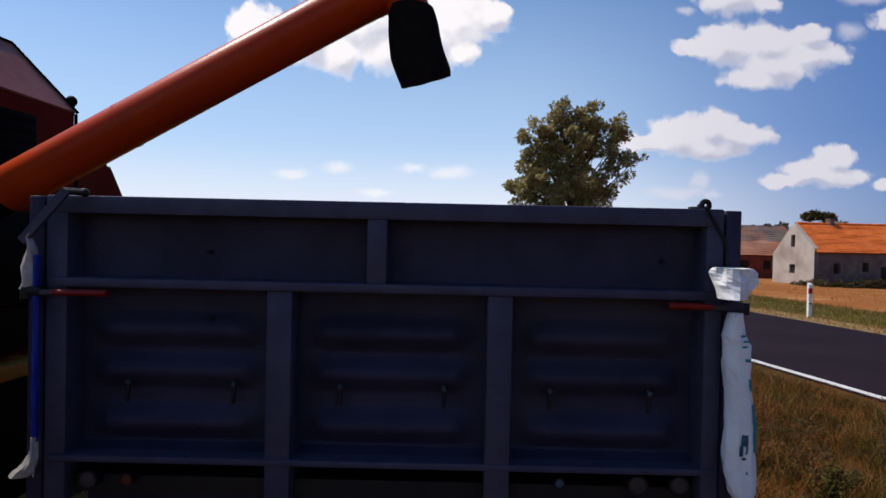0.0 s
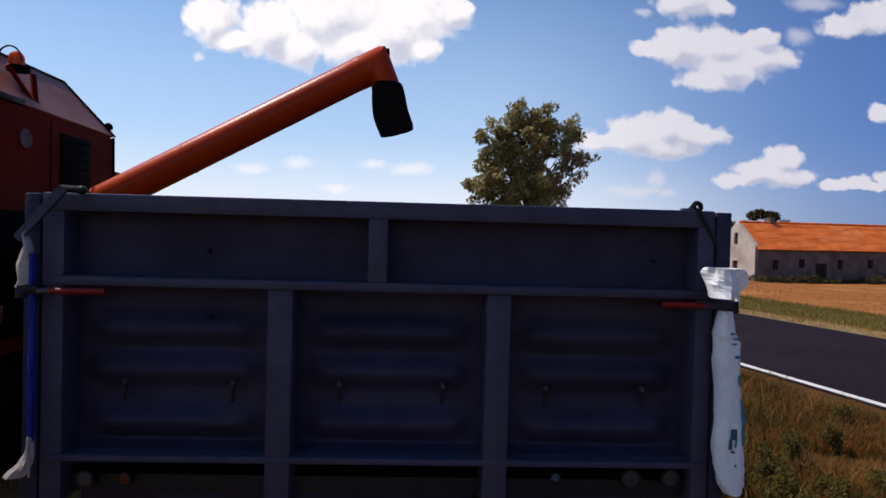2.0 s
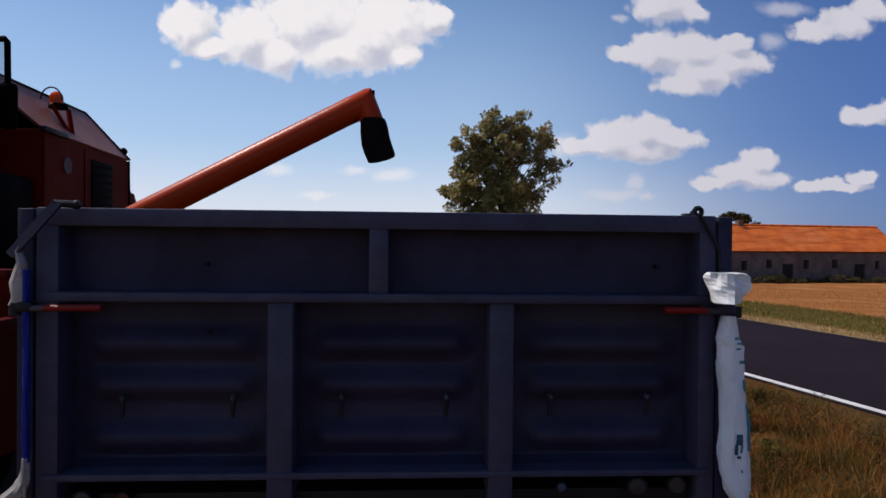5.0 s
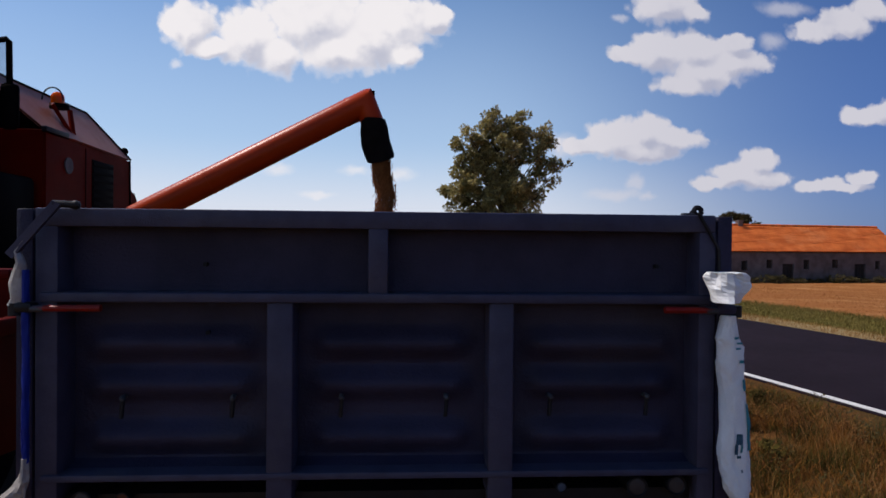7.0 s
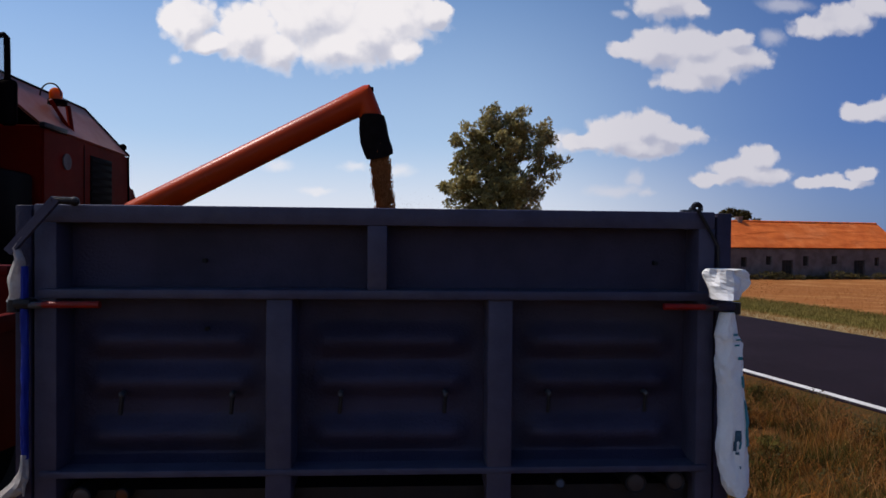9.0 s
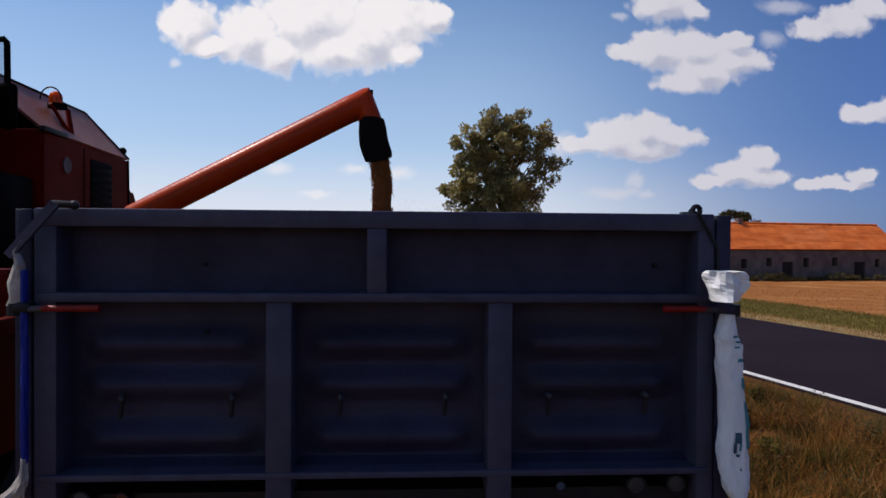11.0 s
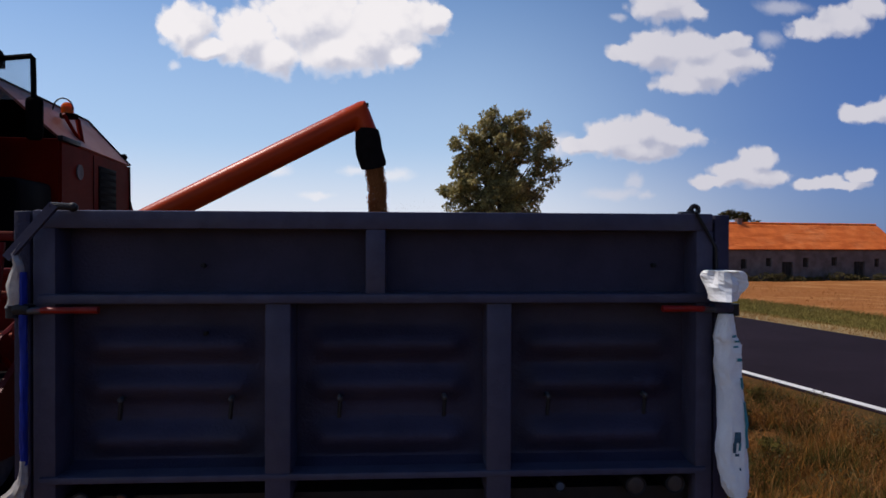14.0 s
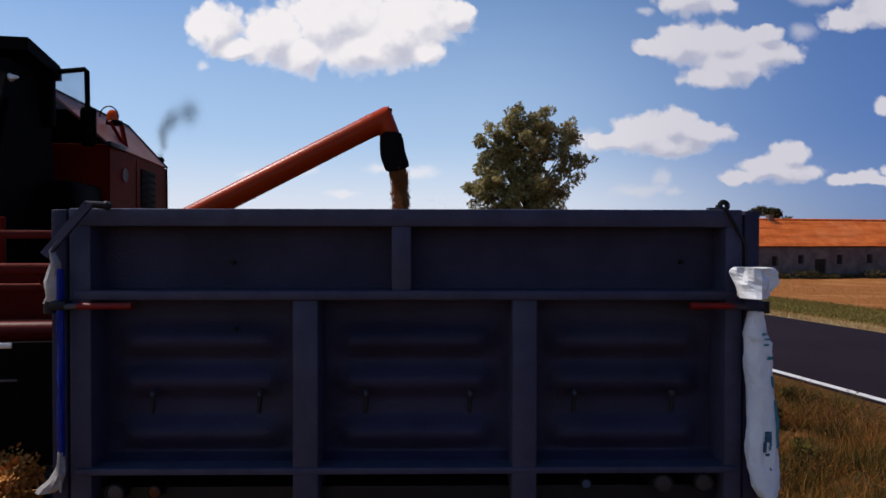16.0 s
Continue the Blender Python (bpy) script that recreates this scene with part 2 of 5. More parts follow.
# Cab black, also used where shade is put into a part's colour.
CAB_SHADE_BLACK = mat("dark cab and shade paint", (0.0035, 0.0026, 0.0028), (0.006, 0.0036, 0.0036), 5, 0.6, 0, 0.08, 80, spec=0.02)
# Bright strip along slat and beam tops: sunlight put into the colour.
SUNLIT_EDGE = mat("slat edge with sunlight in it", (0.42, 0.11, 0.06), (0.28, 0.06, 0.03), 14, 0.5, 0, 0.2, 120)
CHROME = mat("lamp glass", (0.75, 0.75, 0.74), (0.6, 0.6, 0.6), 10, 0.2, 0.3, 0.05, 80)
DISC = mat("dull white disc", (0.12, 0.09, 0.085), (0.07, 0.05, 0.05), 14, 0.5, 0, 0.1, 90)
SACK = mat("white woven plastic", (0.80, 0.80, 0.80), (0.70, 0.71, 0.73), 9, 0.45, 0, 0.15, 110, dirt=(0.60, 0.58, 0.55), dirt_amount=0.25)
TEAL = mat("teal print", (0.03, 0.20, 0.24), (0.05, 0.26, 0.30), 20, 0.5, 0, 0.1, 110)
NAVY = mat("navy print", (0.02, 0.055, 0.09), (0.06, 0.14, 0.20), 30, 0.5, 0, 0.1, 110)
LAMP_DIRTY = mat("dirty lamp lens", (0.060, 0.045, 0.042), (0.036, 0.028, 0.027), 14, 0.4, 0, 0.1, 90)
AMBER_DIRTY = mat("dirty amber lens", (0.11, 0.03, 0.01), (0.08, 0.02, 0.008), 14, 0.4, 0, 0.1, 90)
COUPLING = mat("dull blue coupling", (0.06, 0.08, 0.12), (0.04, 0.055, 0.085), 14, 0.4, 0, 0.1, 90)
CHAFF_STUBBLE = mat("chaff and sunlit stubble", (0.55, 0.24, 0.035), (0.36, 0.14, 0.02), 14, 0.9, 0, 0.5, 60)
# Cream plastic of the sack ends, dimmed by shade put into the colour.
SACK_SHADED = mat("cream plastic with shade in it", (0.46, 0.42, 0.38), (0.32, 0.28, 0.25), 30, 0.6, 0, 0.3, 120)
HEADER_RED = mat("header red paint", (0.13, 0.005, 0.0025), (0.085, 0.0035, 0.002), 4, 0.45, 0, 0.1, 80, spec=0.10)
BLUE = mat("blue plastic", (0.010, 0.028, 0.26), (0.007, 0.018, 0.17), 10, 0.4, 0, 0.25, 60)
AMBER = mat("amber plastic", (0.92, 0.24, 0.006), (0.85, 0.17, 0.005), 20, 0.1, 0, 0.05, 90, thin=0.55, spec=0.5)
ASPHALT = mat("asphalt", (0.0165, 0.0098, 0.0150), (0.0125, 0.0076, 0.0115), 0.5, 0.9, 0, 0.5, 140, spec=0.08, dirt=(0.024, 0.016, 0.023), dirt_amount=0.5)
WHITE_LINE = mat("road paint", (0.74, 0.73, 0.70), (0.6, 0.58, 0.55), 5, 0.7, 0, 0.3, 90, dirt=(0.45, 0.42, 0.4), dirt_amount=0.25)
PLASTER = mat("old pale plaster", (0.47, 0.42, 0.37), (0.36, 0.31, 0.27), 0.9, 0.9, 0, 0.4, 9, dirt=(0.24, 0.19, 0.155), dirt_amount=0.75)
# Far darker than the gable: the long wall's shade is in the colour.
STONE = mat("grey rubble wall with shade in it", (0.15, 0.12, 0.115), (0.085, 0.066, 0.062), 1.1, 0.9, 0, 0.6, 7, dirt=(0.19, 0.155, 0.14), dirt_amount=0.6)
BRICK = mat("dark red brick", (0.20, 0.06, 0.04), (0.13, 0.045, 0.032), 1.5, 0.9, 0, 0.5, 9)
TILE = mat("orange clay tiles", (0.90, 0.225, 0.048), (0.70, 0.145, 0.030), 1.0, 0.85, 0, 0.6, 9, island=0.2, dirt=(0.86, 0.33, 0.12), dirt_amount=0.45)
OLD_TILE = mat("weathered grey tiles", (0.20, 0.16, 0.14), (0.13, 0.10, 0.09), 0.9, 0.9, 0, 0.5, 8, dirt=(0.42, 0.17, 0.09), dirt_amount=0.6)
RUST_TILE = mat("rust-coloured tiles", (0.42, 0.20, 0.12), (0.33, 0.15, 0.09), 0.9, 0.9, 0, 0.5, 8, dirt=(0.5, 0.36, 0.28), dirt_amount=0.45)
HOLE = mat("dark boards", (0.022, 0.018, 0.016), (0.035, 0.028, 0.024), 3, 0.9, 0, 0.3, 20)
POST_WHITE = mat("white post plastic", (0.80, 0.79, 0.77), (0.72, 0.70, 0.68), 6, 0.5, 0, 0.05, 60)
POST_RED = mat("red reflector", (0.40, 0.02, 0.02), (0.3, 0.015, 0.015), 10, 0.3, 0, 0.05, 60)
BARK = mat("bark", (0.10, 0.075, 0.05), (0.07, 0.05, 0.035), 6, 0.95, 0, 0.8, 25)
LEAF = mat("leaves", (0.135, 0.122, 0.034), (0.42, 0.34, 0.125), 0.55, 0.45, 0, 0, 30, island=0.6, thin=0.35, spec=0.4)
BUSH = mat("bush leaves", (0.042, 0.038, 0.010), (0.085, 0.062, 0.018), 0.7, 0.6, 0, 0, 30, island=0.6, thin=0.25)
WITHERED = mat("withered weed leaves", (0.21, 0.075, 0.018), (0.10, 0.042, 0.011), 0.8, 0.8, 0, 0, 30, island=0.55, thin=0.2)
DRY_GRASS = mat("dry verge grass", (0.36, 0.135, 0.026), (0.13, 0.060, 0.012), 2.4, 0.9, 0, 0, 30, island=0.35, thin=0.2)
OLIVE_GRASS = mat("olive verge grass", (0.12, 0.092, 0.016), (0.045, 0.036, 0.008), 2.2, 0.9, 0, 0, 30, island=0.4, thin=0.2)
PALE_GRASS = mat("bleached grass stalks", (0.46, 0.25, 0.09), (0.27, 0.12, 0.035), 0.9, 0.9, 0, 0, 30, island=0.7, thin=0.2)
GREEN_GRASS = mat("olive roadside grass", (0.25, 0.175, 0.050), (0.135, 0.112, 0.026), 0.8, 0.8, 0, 0, 30, island=0.4, thin=0.25)
RIPE = mat("ripe cereal", (0.44, 0.175, 0.045), (0.30, 0.11, 0.03), 0.3, 0.85, 0, 0, 30, island=0.5, thin=0.3)
CUT_STRAW = mat("fresh cut straw", (0.72, 0.32, 0.075), (0.42, 0.15, 0.03), 3, 0.85, 0, 0, 30, island=0.7)
STRAW = mat("stubble straw", (0.36, 0.22, 0.065), (0.24, 0.13, 0.04), 0.6, 0.85, 0, 0, 30, island=0.7)
GRAIN = mat("grain", (0.50, 0.16, 0.040), (0.30, 0.09, 0.022), 8, 0.7, 0, 0, 30, island=0.4, thin=0.2)
GROUND = ground_material()
GLASS = glass_material()
SMOKE = haze_material("soot", (0.10, 0.10, 0.11), 0.74)
DUST = haze_material("grain dust", (0.45, 0.32, 0.2), 0.8)


# ---- mesh tools ----
def box(bm, lo, hi, bevel=0.0):
    made = bmesh.ops.create_cube(bm, size=1.0, matrix=Matrix.LocRotScale(
        [(a + b) / 2 for a, b in zip(lo, hi)], None, [b - a for a, b in zip(lo, hi)]))
    if bevel:
        edges = {e for v in made["verts"] for e in v.link_edges}
        bmesh.ops.bevel(bm, geom=list(edges), offset=bevel, segments=2, affect="EDGES", profile=0.5)
    return bm


def rod(bm, a, b, r, seg=12, r2=None):
    a, b = Vector(a), Vector(b)
    turn = (b - a).to_track_quat("Z", "Y").to_matrix().to_4x4()
    bmesh.ops.create_cone(bm, cap_ends=True, segments=seg, radius1=r, radius2=r if r2 is None else r2, depth=(b - a).length,
                          matrix=Matrix.Translation((a + b) / 2) @ turn)
    return bm


def ball(bm, at, r, sub=2, squash=(1, 1, 1)):
    bmesh.ops.create_icosphere(bm, subdivisions=sub, radius=r, matrix=Matrix.LocRotScale(at, None, squash))
    return bm


def loft(bm, rings, closed=True, caps=True):
    """Joins rings of equally many points."""
    rows = [[bm.verts.new(p) for p in ring] for ring in rings]
    n = len(rows[0])
    for a, b in zip(rows, rows[1:]):
        for i in range(n if closed else n - 1):
            j = (i + 1) % n
            bm.faces.new((a[i], a[j], b[j], b[i]))
    if caps and closed:
        bm.faces.new(rows[0][::-1])
        bm.faces.new(rows[-1])
    return bm


def pipe(bm, path, r, seg=10):
    """A bent round bar along path."""
    path = [Vector(p) for p in path]
    rings = []
    for i, p in enumerate(path):
        way = (path[min(i + 1, len(path) - 1)] - path[max(i - 1, 0)]).normalized()
        side = way.orthogonal().normalized() if i == 0 else (side - way * side.dot(way)).normalized()
        up = way.cross(side)
        rr = r[i] if isinstance(r, (list, tuple)) else r
        rings.append([p + (side * math.cos(k * math.tau / seg) + up * math.sin(k * math.tau / seg)) * rr for k in range(seg)])
    return loft(bm, rings)


def prism(bm, outline, lo, hi, axis=0):
    """An outline in the two other axes, drawn out along axis."""
    def place(p, d):
        q = list(p)
        q.insert(axis, d)
        return q
    return loft(bm, [[place(p, lo) for p in outline], [place(p, hi) for p in outline]])


def finish(bm, name, material, smooth=True, angle=0.6):
    bmesh.ops.recalc_face_normals(bm, faces=bm.faces[:])
    me = bpy.data.meshes.new(name)
    if smooth:
        for f in bm.faces:
            f.smooth = True
        for e in bm.edges:
            if len(e.link_faces) == 2 and e.calc_face_angle(0) > angle:
                e.smooth = False
    bm.to_mesh(me)
    bm.free()
    me.materials.append(material)
    return me


def part(name, bm, material, parent, label="", smooth=True):
    ob = new(name, finish(bm, name, material, smooth))
    ob.parent = parent
    return tagged(ob, label)


def thing(name, label, category, at=None, group="", kind=""):
    ob = new(name)
    if at is not None:
        ob.matrix_world = at
    return tagged(ob, label, category, group, kind)


def single(name, bm, material, label, category, group="", kind="", smooth=True):
    return tagged(new(name, finish(bm, name, material, smooth)), label, category, group, kind)


def many(name, verts, faces, material):
    me = bpy.data.meshes.new(name)
    me.from_pydata([tuple(v) for v in verts], [], faces)
    me.materials.append(material)
    me.update()
    return me


def B():
    return bmesh.new()


# ---- ground and road ----
ROAD_NEAR, ROAD_FAR, ROAD_LEAN = 7.56, 13.76, -0.206


def land(x, y):
    """Height of the ground: level, falling gently away beyond the road."""
    d = (x - ROAD_LEAN * y - ROAD_FAR) / 1.02
    k = min(max((d - 3.6) / 25, 0), 1)
    return -0.87 * k * k * (3 - 2 * k)


def make_ground():
    xs = [-3000, -900, -250, -80, -40, -20, -12, -8, -4, 0, 4, 8, 12, 16, 18, 20, 22, 25, 28, 32, 36, 40, 46, 55, 70, 100, 250, 900, 3000]
    ys = [-3000, -900, -250, -80, -40, -20, -10, 0, 4, 8, 12, 16, 20, 24, 28, 32, 36, 40, 44, 48, 52, 58, 66, 80, 110, 250, 900, 3000]
    bm = B()
    loft(bm, [[(x, y, land(x, y)) for x in xs] for y in ys], closed=False)
    single("ground", bm, GROUND, "dry verge, stubble and ripe field sheet", "ground", kind="structure")
    bm = B()
    strip(bm, ROAD_NEAR, ROAD_FAR, -0.2, 0.02)
    single("road", bm, ASPHALT, "dark asphalt country road", "road", kind="structure", smooth=False)
    bm = B()
    strip(bm, ROAD_NEAR + 0.09, ROAD_NEAR + 0.235, 0.0, 0.026)
    single("road_edge_line", bm, WHITE_LINE, "white painted line along the road edge", "road marking", kind="structure", smooth=False)


def strip(bm, a, b, lo, hi):
    ys = [-400, -100, -40, -10, 0, 10, 20, 30, 40, 60, 100, 200, 500]
    loft(bm, [[(a + ROAD_LEAN * y, y, lo), (b + ROAD_LEAN * y, y, lo), (b + ROAD_LEAN * y, y, hi), (a + ROAD_LEAN * y, y, hi)] for y in ys])


def blades(name, material, count, spot, height, width, lean, label, seed):
    """Loose blades of grass or straw, each two bent triangles."""
    rng = np.random.default_rng(seed)
    verts, faces = [], []
    for _ in range(count):
        x, y = spot(rng)
        z = land(x, y) - 0.01
        h, w = height(rng), width * rng.uniform(0.6, 1.4)
        a, l = rng.uniform(0, math.tau), lean * rng.uniform(0.2, 1.2) * h
        b = rng.uniform(0, math.tau)
        cx, cy, lx, ly = math.cos(a) * w, math.sin(a) * w, math.cos(b) * l, math.sin(b) * l
        k = len(verts)
        verts += [(x - cx, y - cy, z), (x + cx, y + cy, z), (x + lx * 0.4 - cx * 0.7, y + ly * 0.4 - cy * 0.7, z + h * 0.6),
                  (x + lx * 0.4 + cx * 0.7, y + ly * 0.4 + cy * 0.7, z + h * 0.6), (x + lx, y + ly, z + h)]
        faces += [(k, k + 1, k + 3, k + 2), (k + 2, k + 3, k + 4)]
    return tagged(new(name, many(name, verts, faces, material)), label, "grass", kind="stuff")


def make_grass():
    def clump(x, y):
        return noise.noise((x * 1.3, y * 1.3, 3.0))

    def verge(rng, keep=-0.15):
        while True:
            y = rng.uniform(2.5, 13.5)
            x = rng.uniform(1.2, ROAD_NEAR - 0.62 + ROAD_LEAN * y)
            if clump(x, y) > keep + rng.uniform(-0.4, 0.3):
                return x, y

    def near_edge(x, y):
        return max(0.0, (ROAD_NEAR + ROAD_LEAN * y - x))

    def inner(rng):
        while True:
            x, y = verge(rng, 0.1)
            if near_edge(x, y) > 1.1:
                return x, y

    def patchy(rng, sign, cut):
        while True:
            x, y = verge(rng)
            if sign * noise.noise((x * 1.9, y * 1.9, 11.0)) + 0.4 * noise.noise((x * 6, y * 6, 4.0)) > cut + rng.uniform(-0.15, 0.15):
                return x, y

    blades("verge_grass", DRY_GRASS, 60000, lambda r: patchy(r, 1, -0.1), lambda r: r.uniform(0.04, 0.16) * (1 + 1.1 * r.random() ** 4), 0.0030, 1.2, "dense dry brown verge grass", 1)
    blades("olive_verge_grass", OLIVE_GRASS, 56000, lambda r: patchy(r, -1, -0.1), lambda r: r.uniform(0.05, 0.20) * (1 + 0.9 * r.random() ** 4), 0.0032, 1.0, "dark olive tufts in the verge grass", 16)
    blades("tall_verge_stalks", PALE_GRASS, 7500, inner, lambda r: r.uniform(0.12, 0.38), 0.0026, 0.7, "tall bleached grass stalks on the verge", 2)

    def wide(rng):
        y = rng.uniform(-9, 45)
        return rng.uniform(-0.3, max(0.0, ROAD_NEAR - 0.75 + ROAD_LEAN * y)), y

    blades("sparse_verge_grass", DRY_GRASS, 14000, wide, lambda r: r.uniform(0.04, 0.16), 0.008, 1.2, "thin dry grass along the trodden verge", 10)
    rng = np.random.default_rng(8)
    for name, count, material, label in (("low_weeds", 120, BUSH, "low olive weeds among the verge grass"), ("withered_weeds", 260, WITHERED, "withered brown weeds among the verge grass")):
        tufts = []
        for _ in range(count):
            x, y = verge(rng, 0.0)
            tufts.append((x, y, rng.uniform(0.02, 0.14), rng.uniform(0.06, 0.22)))
        v, f = leaves(tufts, count * 110, 0.030, 9, 0.8)
        tagged(new(name, many(name, v, f, material)), label, "weeds", kind="stuff")

    def far_strip(rng):
        y = rng.uniform(8, 34)
        s = rng.uniform(14.9, 18.8)
        return s + ROAD_LEAN * y, y

    blades("roadside_grass", GREEN_GRASS, 34000, far_strip, lambda r: r.uniform(0.03, 0.15), 0.007, 0.8, "green unmown grass along the far road edge", 3)

    def edge(rng):
        y = rng.uniform(8, 34)
        return rng.uniform(13.8, 15.2) + ROAD_LEAN * y, y

    blades("road_edge_grass", PALE_GRASS, 16000, edge, lambda r: r.uniform(0.02, 0.09), 0.006, 0.8, "short bleached grass beside the asphalt", 4)

    def crop(rng):
        y = rng.uniform(12, 50)
        return rng.uniform(18.4, 46) + ROAD_LEAN * y, y

    blades("ripe_field", RIPE, 26000, crop, lambda r: r.uniform(0.03, 0.10), 0.007, 1.2, "ripe golden brown cereal field", 5)

    def stubble(rng):
        return round(rng.uniform(-12, -1.9) / 0.14) * 0.14 + rng.normal(0, 0.02), rng.uniform(0, 16)

    blades("stubble", STRAW, 16000, stubble, lambda r: r.uniform(0.05, 0.16), 0.006, 0.6, "cut cereal stubble with loose straw", 6)


def make_weeds():
    """Tall leafy weeds on the verge."""
    rng = np.random.default_rng(51)
    for x, y, h in ((2.42, 3.9, 0.46), (2.36, 4.5, 0.42), (2.55, 3.5, 0.42), (2.75, 3.75, 0.36), (3.0, 3.45, 0.30), (2.9, 4.3, 0.40), (3.3, 4.0, 0.28), (3.5, 4.9, 0.34), (2.6, 5.0, 0.45), (4.2, 5.3, 0.30), (3.9, 4.2, 0.25), (4.9, 6.2, 0.3)):
        weed = thing("tall_weed", "tall dark green leafy weed on the verge", "weed", pose(x, y, 0), group="tall weeds on the verge")
        stem, spots = B(), []
        for _ in range(6):
            tip = (rng.normal(0, 0.09), rng.normal(0, 0.09), h * rng.uniform(0.6, 1.1))
            pipe(stem, [(0, 0, -0.02), (tip[0] * 0.4, tip[1] * 0.4, tip[2] * 0.6), tip], [0.005, 0.004, 0.002], 5)
            spots += [(tip[0] * k, tip[1] * k, tip[2] * (0.4 + 0.6 * k), 0.05) for k in (0.3, 0.6, 0.8, 1.0)]
        part("stems", stem, BARK, weed)
        v, f = leaves(spots, 620, 0.030, 60 + int(x * 10))
        ob = new("foliage", many("foliage", v, f, OLIVE_GRASS))
        ob.parent = weed


def make_post():
    post = thing("delineator_post", "white plastic roadside post with a red reflector", "road post", pose(10.62, 20.2, 0, 0, 0, 10))
    body = B()
    outline = [(-0.06, -0.05), (0.06, -0.05), (0.045, 0.05), (-0.045, 0.05)]
    loft(body, [[(x, y, -0.1) for x, y in outline], [(x, y, 1.0) for x, y in outline], [(x * 0.9, y, 1.08 + y * 0.5) for x, y in outline]])
    part("post_body", body, POST_WHITE, post)
    part("reflector", box(B(), (-0.064, -0.056, 0.76), (0.064, -0.02, 0.93), 0.004), POST_RED, post, "dark red reflector band")
    part("foot_band", box(B(), (-0.05, -0.056, 0.42), (0.05, -0.03, 0.46), 0.003), DARK_STEEL, post)


# ---- houses and trees ----
def tiled(name, material, parent, label, p, along, up, length, height, rows):
    """A roof slope in overlapping courses on a deck: p lower corner, along and up unit ways."""
    p, along, up = Vector(p), Vector(along), Vector(up)
    out = along.cross(up).normalized()
    n = 40
    deck = B()
    loft(deck, [[p + along * s + up * d - out * 0.045 - out * o for d, o in ((0, 0), (height, 0), (height, 0.06), (0, 0.06))] for s in (0, length)])
    deck = part(name, deck, HOLE, parent, label, smooth=False)
    for r in range(rows):
        bm = B()
        a, b = height * r / rows, height * (r + 1) / rows + 0.03
        rings = []
        for i in range(n + 1):
            s = length * i / n
            sag = 0.04 * noise.noise((s * 0.5, r * 0.25, 2.0)) + 0.012 * noise.noise((s * 3.1, r * 1.7, 5.0))
            base = p + along * s + out * sag
            rings.append([base + up * a + out * 0.042, base + up * b + out * 0.018, base + up * b - out * 0.04, base + up * a - out * 0.04])
        part("tile_course", loft(bm, rings), material, deck, smooth=False)


def wall_with_holes(bm, length, thick, lo, hi, holes):
    """A wall along x from the origin, y 0 to thick inwards, with rectangular holes (a, b, z0, z1)."""
    xs = sorted({0.0, length, *[h[0] for h in holes], *[h[1] for h in holes]})
    for a, b in zip(xs, xs[1:]):
        gap = [h for h in holes if h[0] <= a and b <= h[1]]
        if gap:
            h = gap[0]
            if h[2] > lo:
                box(bm, (a, 0, lo), (b, thick, h[2]))
            if h[3] < hi:
                box(bm, (a, 0, h[3]), (b, thick, hi))
        else:
            box(bm, (a, 0, lo), (b, thick, hi))


